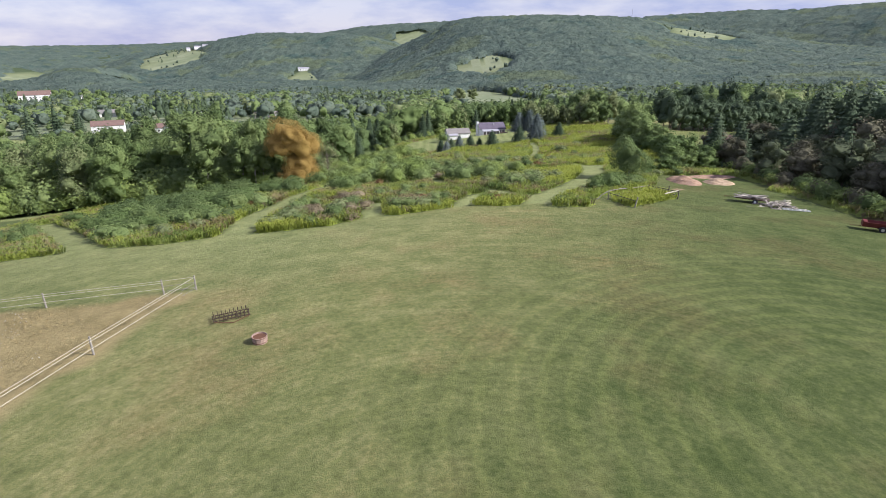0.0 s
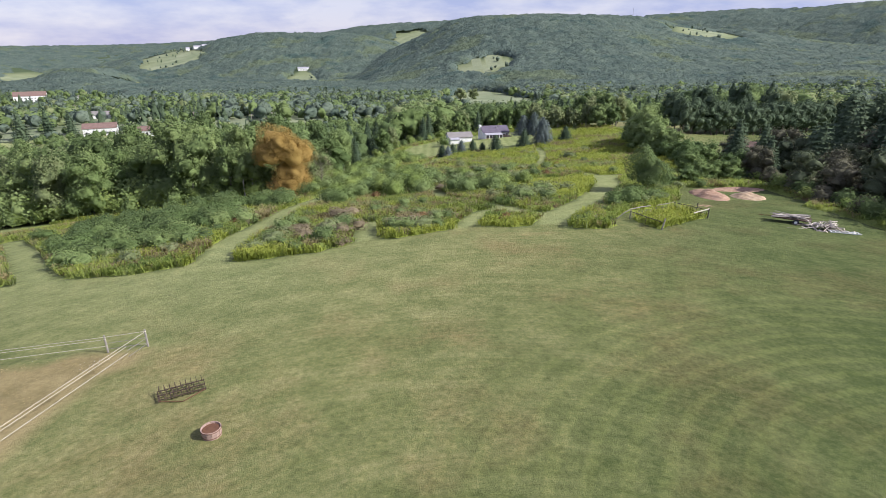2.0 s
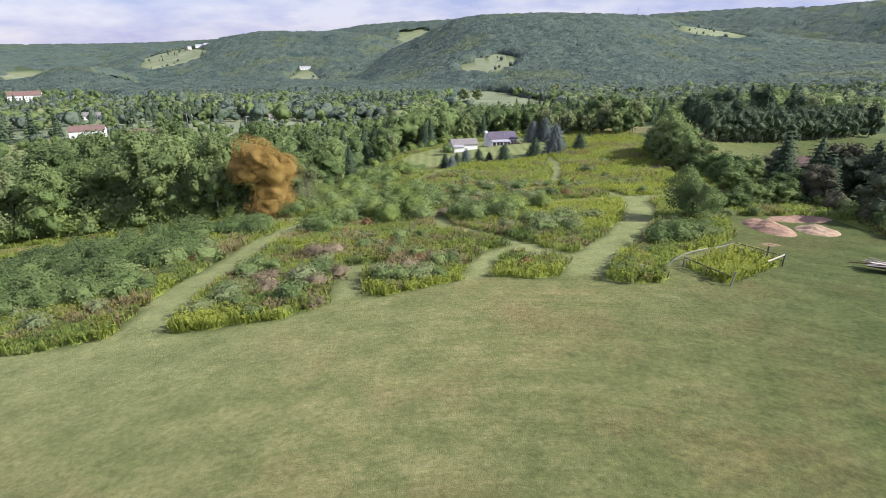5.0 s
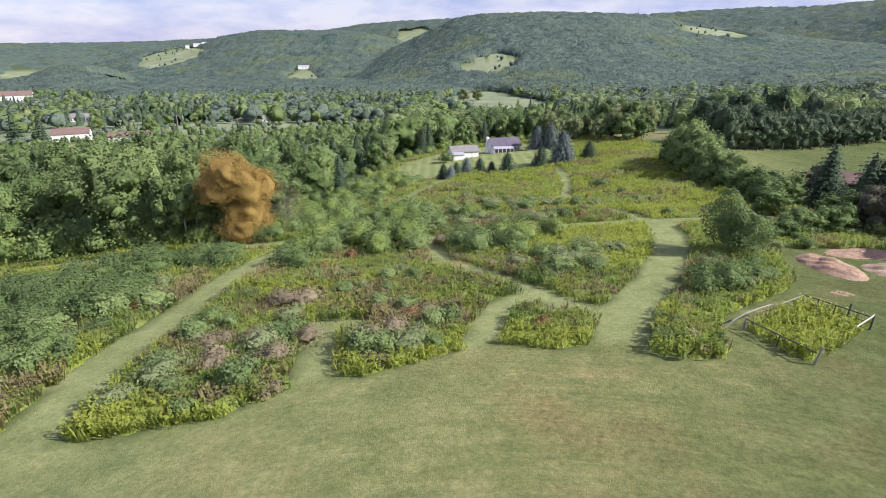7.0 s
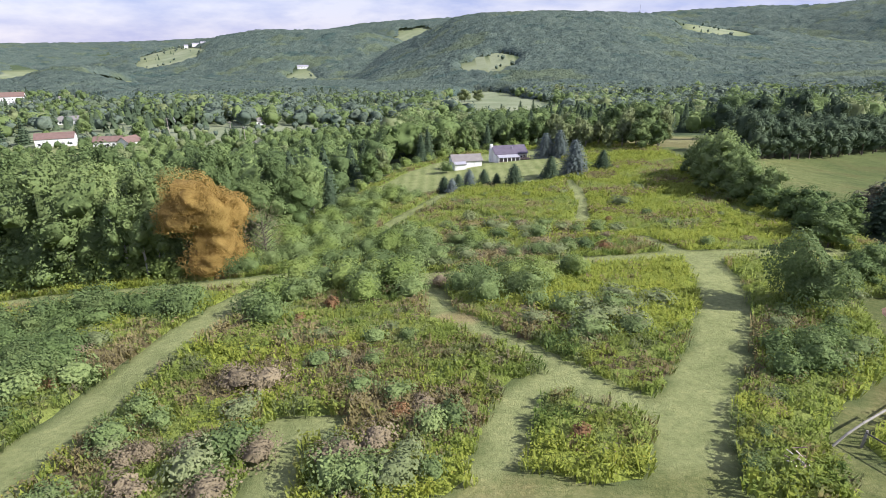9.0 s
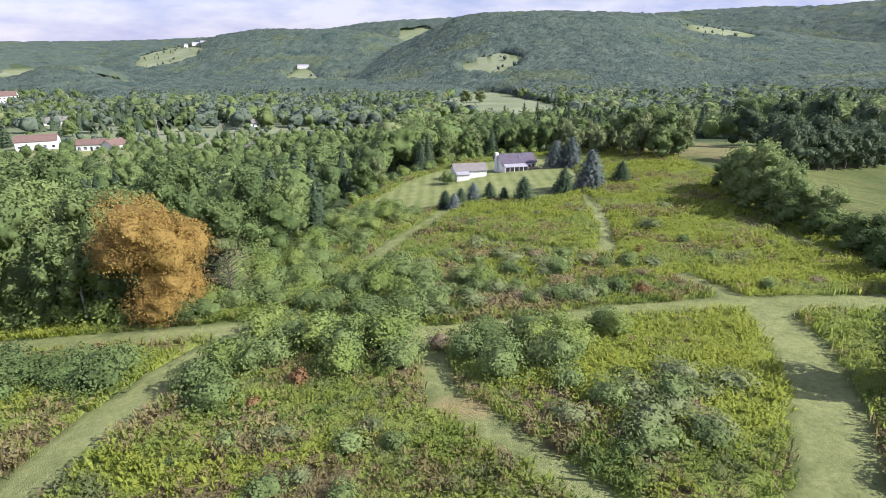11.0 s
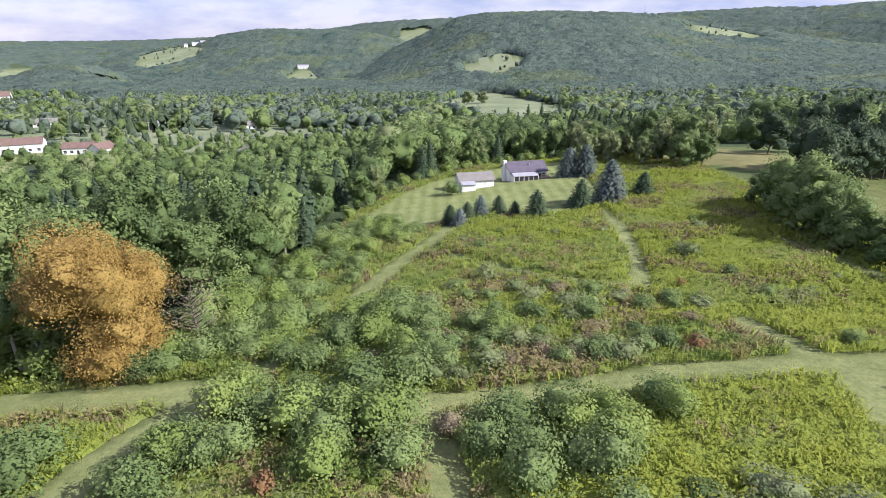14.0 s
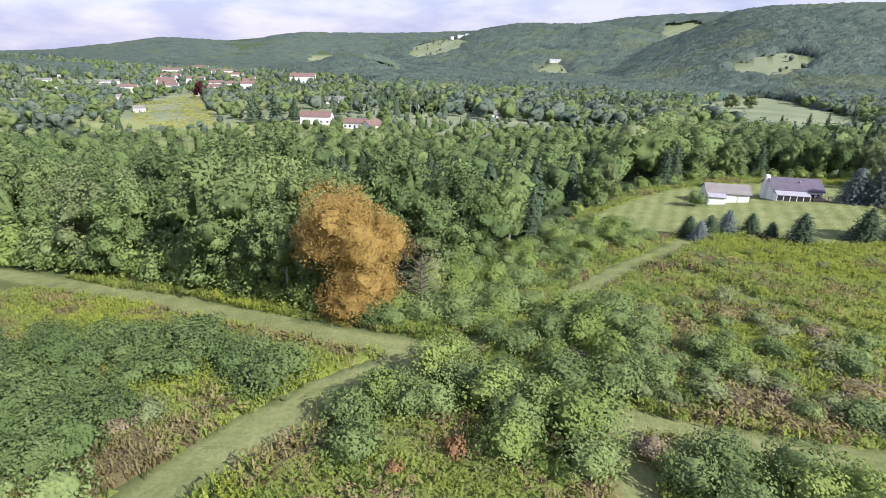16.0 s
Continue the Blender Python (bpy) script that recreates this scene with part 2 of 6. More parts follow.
def ground_mat():
    m = Mat("grass ground", 0.95, 0.1)
    big, mid, fine = m.noise(0.035, 4), m.noise(0.35, 5, 0.6), m.noise(3.4, 4, 0.7)
    v = m.math("ADD", m.math("MULTIPLY", big, 0.3), m.math("ADD", m.math("MULTIPLY", mid, 0.42), m.math("MULTIPLY", fine, 0.30)))
    mown = m.ramp(v, (0.32, (0.082, 0.104, 0.036)), (0.50, (0.176, 0.184, 0.076)), (0.68, (0.300, 0.276, 0.132)))
    # worn and dry places
    dry = m.ramp(m.noise(0.09, 5, 0.65), (0.50, (0, 0, 0)), (0.66, (1, 1, 1)))
    mown = m.mix(m.math("MULTIPLY", dry, 0.75), mown, m.ramp(fine, (0.3, (0.150, 0.119, 0.053)), (0.7, (0.270, 0.220, 0.110))))
    # trodden brown places with ragged edges
    spot0 = m.n.new("ShaderNodeSeparateXYZ")
    m.l.new(m.place(), spot0.inputs[0])
    ragged = m.math("ADD", m.math("MULTIPLY", m.noise(0.55, 5, 0.7), 2.6), -0.75)
    for cx, cy, rx, ry in ((1.6, 41.0, 4.5, 2.6), (15.5, 46.0, 5.0, 3.0), (-17.2, 38.4, 3.6, 4.0), (10.5, 68.6, 7.0, 1.6)):
        ux, uy = m.math("MULTIPLY", m.math("ADD", spot0.outputs["X"], -cx), 1 / rx), m.math("MULTIPLY", m.math("ADD", spot0.outputs["Y"], -cy), 1 / ry)
        d = m.math("SUBTRACT", ragged, m.math("ADD", m.math("MULTIPLY", ux, ux), m.math("MULTIPLY", uy, uy)))
        mown = m.mix(m.math("MULTIPLY", m.ramp(d, (0.0, (0, 0, 0)), (0.9, (1, 1, 1))), 0.6), mown, m.ramp(fine, (0.3, (0.215, 0.156, 0.074)), (0.7, (0.340, 0.258, 0.134))))
    # mowing rounds: long fine streaks along arcs about the middle of the field
    sep0 = m.n.new("ShaderNodeSeparateXYZ")
    m.l.new(m.place(), sep0.inputs[0])
    dx, dy = m.math("ADD", sep0.outputs["X"], -2.0), m.math("ADD", sep0.outputs["Y"], -13.0)
    far = m.math("SQRT", m.math("ADD", m.math("MULTIPLY", dx, dx), m.math("MULTIPLY", dy, dy)))
    turn = m.math("ARCTAN2", dx, dy)
    polar = m.n.new("ShaderNodeCombineXYZ")
    m.l.new(far, polar.inputs["X"])
    m.l.new(m.math("MULTIPLY", turn, 2.2), polar.inputs["Y"])
    for scale, amount in ((0.75, 0.42), (3.2, 0.42)):
        t = m.n.new("ShaderNodeTexNoise")
        t.inputs["Scale"].default_value, t.inputs["Detail"].default_value, t.inputs["Roughness"].default_value = scale, 3.0, 0.6
        m.l.new(polar.outputs[0], t.inputs["Vector"])
        streak = m.ramp(t.outputs["Fac"], (0.38, (0, 0, 0)), (0.62, (1, 1, 1)))
        mown = m.mix(m.math("MULTIPLY", streak, amount), mown, m.mix(1.0, mown, (0.68, 0.76, 0.62), "MULTIPLY"))
    ex, ey = m.math("ADD", sep0.outputs["X"], -26.6), m.math("ADD", sep0.outputs["Y"], -19.7)
    ring = m.math("SQRT", m.math("ADD", m.math("MULTIPLY", ex, ex), m.math("MULTIPLY", ey, ey)))
    wave = m.math("SINE", m.math("MULTIPLY", m.math("ADD", ring, m.math("MULTIPLY", mid, 0.9)), 3.8))
    near = m.ramp(m.math("ADD", m.math("ABSOLUTE", m.math("ADD", m.math("MULTIPLY", ring, 0.022), -0.36)), m.math("ADD", m.math("MULTIPLY", big, 0.5), 0.30)), (0.62, (1, 1, 1)), (1.0, (0, 0, 0)))
    mown = m.mix(m.math("MULTIPLY", m.math("MULTIPLY", m.ramp(wave, (0.1, (0, 0, 0)), (0.75, (1, 1, 1))), near), 0.42), mown, m.mix(1.0, mown, (1.5, 1.42, 1.35), "MULTIPLY"))
    speck = m.ramp(m.noise(11.0, 3, 0.75), (0.40, (0, 0, 0)), (0.68, (1, 1, 1)))
    mown = m.mix(m.math("MULTIPLY", speck, 0.36), mown, m.mix(1.0, mown, (1.75, 1.62, 1.5), "MULTIPLY"))
    clump = m.ramp(m.noise(2.1, 5, 0.72), (0.34, (0.72, 0.76, 0.70)), (0.5, (1, 1, 1)), (0.68, (1.28, 1.22, 1.22)))
    mown = m.mix(0.85, mown, m.mix(1.0, mown, clump, "MULTIPLY"))
    # a darker, deeper green towards the east and the near side
    sep = m.n.new("ShaderNodeSeparateXYZ")
    m.l.new(m.place(), sep.inputs[0])
    east_tone = m.ramp(m.math("ADD", m.math("MULTIPLY", m.math("ADD", sep.outputs["Y"], -40.0), -0.008), m.math("ADD", m.math("MULTIPLY", sep.outputs["X"], 0.015), m.math("MULTIPLY", big, 0.9))), (0.36, (0, 0, 0)), (0.82, (1, 1, 1)))
    mown = m.mix(m.math("MULTIPLY", east_tone, 0.9), mown, m.mix(1.0, mown, (0.42, 0.53, 0.44), "MULTIPLY"))
    rough = m.ramp(v, (0.3, (0.07, 0.095, 0.034)), (0.7, (0.13, 0.155, 0.06)))
    # short turf of the walks and the lawn
    turf = m.ramp(v, (0.36, (0.138, 0.164, 0.062)), (0.64, (0.278, 0.298, 0.128)))
    band = m.n.new("ShaderNodeTexWave")
    band.bands_direction = "X"
    band.inputs["Scale"].default_value, band.inputs["Distortion"].default_value, band.inputs["Detail"].default_value = 0.11, 1.2, 2.0
    m.l.new(m.place(), band.inputs["Vector"])
    turf = m.mix(m.math("MULTIPLY", band.outputs["Fac"], m.math("MULTIPLY", m.attr("lawn"), 0.85)), turf, m.mix(1.0, turf, (0.72, 0.78, 0.68), "MULTIPLY"))
    turf = m.mix(0.7, turf, m.mix(1.0, turf, clump, "MULTIPLY"))
    mown = m.mix(m.attr("turf"), mown, turf)
    c = m.mix(m.attr("rough"), mown, rough)
    hay = m.ramp(v, (0.36, (0.170, 0.140, 0.062)), (0.62, (0.370, 0.300, 0.150)))
    c = m.mix(m.attr("hay"), c, hay)
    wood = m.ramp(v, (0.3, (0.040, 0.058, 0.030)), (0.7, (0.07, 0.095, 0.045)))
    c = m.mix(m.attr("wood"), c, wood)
    road = m.ramp(m.noise(0.8, 4), (0.3, (0.14, 0.13, 0.12)), (0.7, (0.24, 0.23, 0.21)))
    c = m.mix(m.attr("road"), c, road)
    pasture = m.ramp(m.noise(0.02, 4), (0.35, (0.145, 0.175, 0.098)), (0.65, (0.215, 0.236, 0.145)))
    c = m.mix(m.math("MULTIPLY", m.attr("pasture"), m.math("SUBTRACT", 1.0, m.attr("wood"))), c, pasture)
    m.colour(c)
    m.bump(m.math("ADD", fine, m.noise(17.0, 3, 0.7)), 0.9, 0.12)
    return m.m


GRASS = ground_mat()
OAK = leaf_mat("broad leaves", (0.088, 0.134, 0.046), (0.150, 0.212, 0.069), (0.236, 0.298, 0.105))
LIME = leaf_mat("bright leaves", (0.106, 0.160, 0.040), (0.178, 0.244, 0.062), (0.267, 0.325, 0.095))
DEEP = leaf_mat("dark leaves", (0.065, 0.103, 0.037), (0.107, 0.158, 0.052), (0.171, 0.223, 0.076))
GREYLEAF = leaf_mat("grey-green leaves", (0.111, 0.149, 0.057), (0.175, 0.216, 0.089), (0.249, 0.289, 0.133))
ORANGE = leaf_mat("golden-brown leaves", (0.190, 0.132, 0.036), (0.315, 0.228, 0.064), (0.430, 0.330, 0.105), patch=0.25)
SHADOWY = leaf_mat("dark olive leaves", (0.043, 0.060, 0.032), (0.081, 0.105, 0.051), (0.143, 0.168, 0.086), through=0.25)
NEEDLE = leaf_mat("dark needles", (0.032, 0.055, 0.027), (0.059, 0.090, 0.045), (0.097, 0.132, 0.067), through=0.2)
BLUE = leaf_mat("silver-blue needles", (0.054, 0.078, 0.060), (0.098, 0.127, 0.106), (0.172, 0.200, 0.184), through=0.15)
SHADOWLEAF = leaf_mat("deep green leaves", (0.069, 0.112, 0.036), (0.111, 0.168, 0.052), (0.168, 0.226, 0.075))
RUSTLEAF = leaf_mat("rust-red leaves", (0.150, 0.090, 0.040), (0.225, 0.140, 0.062), (0.300, 0.205, 0.096))
GOLDHERB = leaf_mat("goldenrod leaves", (0.175, 0.224, 0.038), (0.255, 0.309, 0.053), (0.355, 0.398, 0.074), patch=0.3, through=0.5, speckle=0.22, spread=0.5, more=((0.4, 0.38, (0.294, 0.312, 0.046)), (0.22, 0.36, (0.154, 0.214, 0.044))))
MAROON = leaf_mat("maroon leaves", (0.030, 0.008, 0.012), (0.055, 0.014, 0.020), (0.09, 0.025, 0.032))
HERB = leaf_mat("meadow leaves", (0.129, 0.185, 0.037), (0.213, 0.280, 0.057), (0.307, 0.367, 0.089), patch=0.3, through=0.55, speckle=0.2, spread=0.6,
                more=((0.17, 0.45, (0.245, 0.270, 0.055)), (0.23, 0.45, (0.165, 0.188, 0.090)), (0.21, 0.45, (0.250, 0.198, 0.098)), (0.13, 0.43, (0.105, 0.162, 0.045)), (0.33, 0.40, (0.245, 0.200, 0.130))))
# darker copies of the meadow leaves: shade among the stalks, set in colour
SHADEHERB = leaf_mat("shaded lower meadow leaves", (0.107, 0.156, 0.035), (0.179, 0.237, 0.051), (0.269, 0.322, 0.076), patch=0.3, through=0.4, speckle=0.2, spread=0.6, relief=(2.6, 1.0, 0.4))
SHADEGOLD = leaf_mat("shaded lower goldenrod leaves", (0.130, 0.184, 0.033), (0.211, 0.270, 0.045), (0.303, 0.361, 0.064), patch=0.3, through=0.4, speckle=0.2, spread=0.6, relief=(2.6, 1.0, 0.4))
SHADEDRY = leaf_mat("shaded lower russet leaves", (0.098, 0.087, 0.041), (0.149, 0.129, 0.058), (0.210, 0.182, 0.086), patch=0.3, through=0.4, speckle=0.2, spread=0.6, relief=(2.6, 1.0, 0.4))
DRYHERB = leaf_mat("russet meadow leaves", (0.126, 0.117, 0.044), (0.192, 0.171, 0.068), (0.261, 0.236, 0.102), patch=0.2, through=0.3)
FLOWER = leaf_mat("yellow plumes", (0.24, 0.25, 0.040), (0.30, 0.31, 0.050), (0.38, 0.37, 0.07), patch=0.3, through=0.3)
MAUVE = leaf_mat("faded seed heads", (0.135, 0.117, 0.065), (0.205, 0.177, 0.102), (0.281, 0.243, 0.140), patch=0.3, through=0.3)
# leaves of the farther trees, with a bluish haze put into their colour
HAZYLEAF = leaf_mat("hazy woodland leaves", (0.067, 0.100, 0.073), (0.093, 0.132, 0.089), (0.133, 0.173, 0.113), patch=0.012, grain=0.45, cut=0, speckle=0.26, spread=0.5, relief=(0.50, 0.5, 1.0), more=((0.006, 0.40, (0.101, 0.128, 0.069)), (0.009, 0.38, (0.063, 0.097, 0.073))))
# distant haze is mixed into the hill woods' colour: bluer and greyer green
HAZYHILL = leaf_mat("hazy hill woods", (0.037, 0.062, 0.051), (0.079, 0.116, 0.086), (0.133, 0.177, 0.121), patch=0.02, grain=0.11, cut=0, speckle=0.0, spread=0.7, relief=(0.16, 1.0, 5.0), more=((0.006, 0.45, (0.104, 0.132, 0.074)), (0.009, 0.42, (0.050, 0.083, 0.070)), (0.021, 0.36, (0.092, 0.112, 0.078))))
STRAW = leaf_mat("straw-brown grass", (0.15, 0.125, 0.050), (0.25, 0.205, 0.088), (0.36, 0.305, 0.145), patch=0.6, through=0.3, spread=0.8)
LACE = leaf_mat("white flower heads", (0.40, 0.40, 0.34), (0.52, 0.52, 0.45), (0.60, 0.60, 0.54), through=0.2)
BARK = plain("bark", (0.13, 0.11, 0.09), 0.9, 0.4, 3.0, 0.1)
PALEBARK = plain("pale bark", (0.36, 0.34, 0.30), 0.85, 0.35, 3.0, 0.1)

# ---- mesh helpers ----
rng = np.random.default_rng(7)


def bulk(name, verts, faces, materials, slots=None, normals=None):
    """A mesh from arrays: verts (n, 3) and faces (m, k), all with k corners."""
    verts, faces = np.asarray(verts, np.float32), np.asarray(faces, np.int32)
    me = bpy.data.meshes.new(name)
    m, k = faces.shape
    me.vertices.add(len(verts))
    me.vertices.foreach_set("co", verts.ravel())
    me.loops.add(m * k)
    me.loops.foreach_set("vertex_index", faces.ravel())
    me.polygons.add(m)
    me.polygons.foreach_set("loop_start", np.arange(0, m * k, k, dtype=np.int32))
    for mat in materials:
        me.materials.append(mat)
    if slots is not None:
        me.polygons.foreach_set("material_index", np.asarray(slots, np.int32))
    me.update(calc_edges=True)
    if normals is not None:
        me.polygons.foreach_set("use_smooth", np.ones(m, bool))
        me.normals_split_custom_set_from_vertices(np.asarray(normals, np.float32))
    return me


def part(name, data, material, parent, label=""):
    """A bmesh or a mesh as one object under a thing or a part."""
    if isinstance(data, bmesh.types.BMesh):
        me = bpy.data.meshes.new(name)
        data.to_mesh(me)
        data.free()
        me.materials.append(material)
    else:
        me = data
    ob = new(name, me)
    ob.parent = parent
    return tagged(ob, label)


def thing(name, m, label, category, group="", kind=""):
    ob = new(name)
    ob.empty_display_size = 0.2
    ob.matrix_basis = m
    return tagged(ob, label, category, group, kind)


def add_box(bm, size, m=Matrix(), bevel=0.0):
    g = bmesh.ops.create_cube(bm, size=1, matrix=m @ Matrix.Diagonal((*size, 1)))
    if bevel:
        edges = {ed for v in g["verts"] for ed in v.link_edges}
        bmesh.ops.bevel(bm, geom=list(edges), offset=bevel, segments=1, affect="EDGES")


def box(size, m=Matrix(), bevel=0.0):
    bm = bmesh.new()
    add_box(bm, size, m, bevel)
    return bm


def rod(bm, a, b, r0, r1, sides=7):
    """A tapered rod from a to b."""
    a, b = Vector(a), Vector(b)
    d = b - a
    m = Matrix.Translation((a + b) / 2) @ d.to_track_quat("Z", "Y").to_matrix().to_4x4()
    bmesh.ops.create_cone(bm, cap_ends=True, segments=sides, radius1=r0, radius2=r1, depth=d.length, matrix=m)


def unit(n, gen):
    v = gen.normal(size=(n, 3))
    return v / np.linalg.norm(v, axis=1, keepdims=True)


def leaves(at, out, size, gen, narrow=0.6, loose=0.75, soft=0.8):
    """One folded four-cornered leaf at each point, turned roughly to the direction out,
    and shaded for the most part with its clump."""
    n = len(at)
    nrm = out + loose * unit(n, gen) + np.array([0, 0, 0.25])
    nrm /= np.linalg.norm(nrm, axis=1, keepdims=True)
    t = np.cross(nrm, unit(n, gen))
    t /= np.linalg.norm(t, axis=1, keepdims=True) + 1e-9
    b = np.cross(nrm, t)
    s = (size * gen.uniform(0.6, 1.35, n))[:, None]
    v = np.stack([at - t * s * 0.5, at - b * s * narrow * 0.5 - nrm * s * 0.1, at + t * s * 0.5 - nrm * s * 0.05, at + b * s * narrow * 0.5 - nrm * s * 0.1], 1)
    shade = out + [0, 0, 0.15] + soft * nrm
    shade /= np.linalg.norm(shade, axis=1, keepdims=True)
    return v.reshape(-1, 3), np.arange(4 * n).reshape(n, 4), np.repeat(shade, 4, 0)


def lumpy(gen, fine=1.0, deep=1.0, knots=0.042):
    """An uneven ball: gives radius and outward normal for unit directions."""
    k = np.vstack([unit(7, gen) * gen.uniform(2.2, 4.2, (7, 1)), unit(10, gen) * gen.uniform(5.5, 10, (10, 1)) * fine])
    amp, ph = np.array([0.085] * 7 + [knots] * 10) * deep, gen.uniform(0, 6.28, 17)

    def at(d):
        q = d @ k.T + ph
        r, g = 1 + (np.sin(q) * amp).sum(1), (np.cos(q) * amp) @ k
        n = d * r[:, None] - (g - (g * d).sum(1, keepdims=True) * d)
        return r[:, None], n / np.linalg.norm(n, axis=1, keepdims=True)
    return at


def round_net(k):
    """A cube's faces, k by k, blown up to a unit ball: directions and quads."""
    g = np.linspace(-1, 1, k + 1)
    a, b = np.meshgrid(g, g)
    a, b, one = a.ravel(), b.ravel(), np.ones((k + 1) ** 2)
    i = np.arange((k + 1) ** 2).reshape(k + 1, k + 1)
    q = np.stack([i[:-1, :-1], i[:-1, 1:], i[1:, 1:], i[1:, :-1]], -1).reshape(-1, 4)
    vs, fs = [], []
    for axis in range(3):
        for s in (-1, 1):
            p = np.roll(np.stack([a, b, one * s], 1), axis + 1, 1)
            fs.append((q if s > 0 else q[:, ::-1]) + len(vs) * len(a))
            vs.append(p)
    v, f = np.vstack(vs), np.vstack(fs)
    u, back = np.unique(np.round(v, 4), axis=0, return_inverse=True)
    return u / np.linalg.norm(u, axis=1, keepdims=True), back.ravel()[f]


NETS = {k: round_net(k) for k in (2, 3, 4, 5)}


def lumpy_crown(mid, radii, n, leaf, gen, net=3, fine=1.0, deep=1.0, fill=0.66, soft=1.6, floor=0.05, knots=0.042):
    """Leaves near the skin of an uneven ball and the dense growth inside it."""
    at = lumpy(gen, fine, deep, knots)
    d = unit(n, gen)
    d[:, 2] = np.where(d[:, 2] < -0.5, -d[:, 2], d[:, 2])
    r, nd = at(d)
    radii, mid = np.asarray(radii, float), np.asarray(mid, float)
    p = mid + d * r * radii * (1.04 - 0.26 * gen.random((n, 1)) ** 1.4)
    nd = nd / radii * radii.mean()
    nd = nd / np.linalg.norm(nd, axis=1, keepdims=True)
    p[:, 2] = np.maximum(p[:, 2], floor)
    v, f, nv = leaves(p, nd, leaf, gen, soft=soft)
    if not net:
        return v, f, nv
    c, cf = NETS[net]
    cf = cf[c[cf].mean(1)[:, 2] > -0.75]
    r, cn = at(c)
    cv = mid + c * r * radii * fill
    cv[:, 2] = np.maximum(cv[:, 2], floor)
    return np.vstack([cv, v]), np.vstack([cf, f + len(cv)]), np.vstack([cn, nv])


def crown_mesh(name, mat, lumps, leaf, gen, net=2, deep=1.0, fill=0.7, soft=0.75):
    """A crown from clumps (centre, radii, number of leaves)."""
    vs, fs, ns, k = [], [], [], 0
    for mid, radii, n in lumps:
        v, f, nv = lumpy_crown(mid, radii, n, leaf, gen, net, 1.0, deep, fill, soft, knots=0.05)
        vs.append(v), fs.append(f + k), ns.append(nv)
        k += len(v)
    return bulk(name, np.vstack(vs), np.vstack(fs), [mat], normals=np.vstack(ns))


def broad_crown(name, mat, h, w, base, n, leaf, gen, lobes=12, core=True):
    """A crown of n leaves between base and h: one uneven mound for a shrub, many clumps for a tree."""
    tall = h - base
    if lobes <= 12:
        v, f, nv = lumpy_crown((0, 0, base + tall * 0.46), (w / 2, w / 2, tall * 0.5), n, leaf, gen, 3 if core else 0, lobes / 12, 1.0, 0.62, 1.6)
        return bulk(name, v, f, [mat], normals=nv)
    lumps = [((0, 0, base + tall * 0.5), (w * 0.33, w * 0.33, tall * 0.46), int(n * 0.24))]
    count = 9
    for i in range(count):
        a, u = i * 2.4 + gen.uniform(-0.4, 0.4), 0.14 + 0.74 * (i + 0.5) / count
        q = w * (0.33 if u < 0.6 else 0.33 * (1.06 - u) / 0.46) * gen.uniform(0.75, 1.1)
        s = gen.uniform(0.85, 1.2)
        lumps.append(((q * math.cos(a), q * math.sin(a), base + tall * u), (w * 0.21 * s, w * 0.21 * s, tall * 0.155 * s), int(n * 0.76 / count)))
    return crown_mesh(name, mat, lumps, leaf, gen)


def limbs(name, mat, h, r, base, spread, gen, count=6):
    """A tapered, slightly bent trunk with limbs that rise into the crown."""
    bm = bmesh.new()
    pts, p = [], Vector((0, 0, -0.3))
    for i in range(5):
        pts.append((p.copy(), r * (1 - i * 0.19)))
        p += Vector((gen.uniform(-0.05, 0.05) * h * 0.3, gen.uniform(-0.05, 0.05) * h * 0.3, h * 0.2))
    for (a, ra), (b, rb) in zip(pts, pts[1:]):
        rod(bm, a, b, ra, rb, 7)
    for i in range(count):
        t = base + (h * 0.7 - base) * (i + 0.3) / count
        a = i * 2.4 + gen.uniform(-0.4, 0.4)
        foot = Vector((0, 0, max(t, 0.1)))
        tip = foot + Vector((math.cos(a) * spread, math.sin(a) * spread, h * 0.18))
        rod(bm, foot, tip, r * 0.4, r * 0.08, 5)
    me = bpy.data.meshes.new(name)
    bm.to_mesh(me)
    bm.free()
    me.materials.append(mat)
    return me


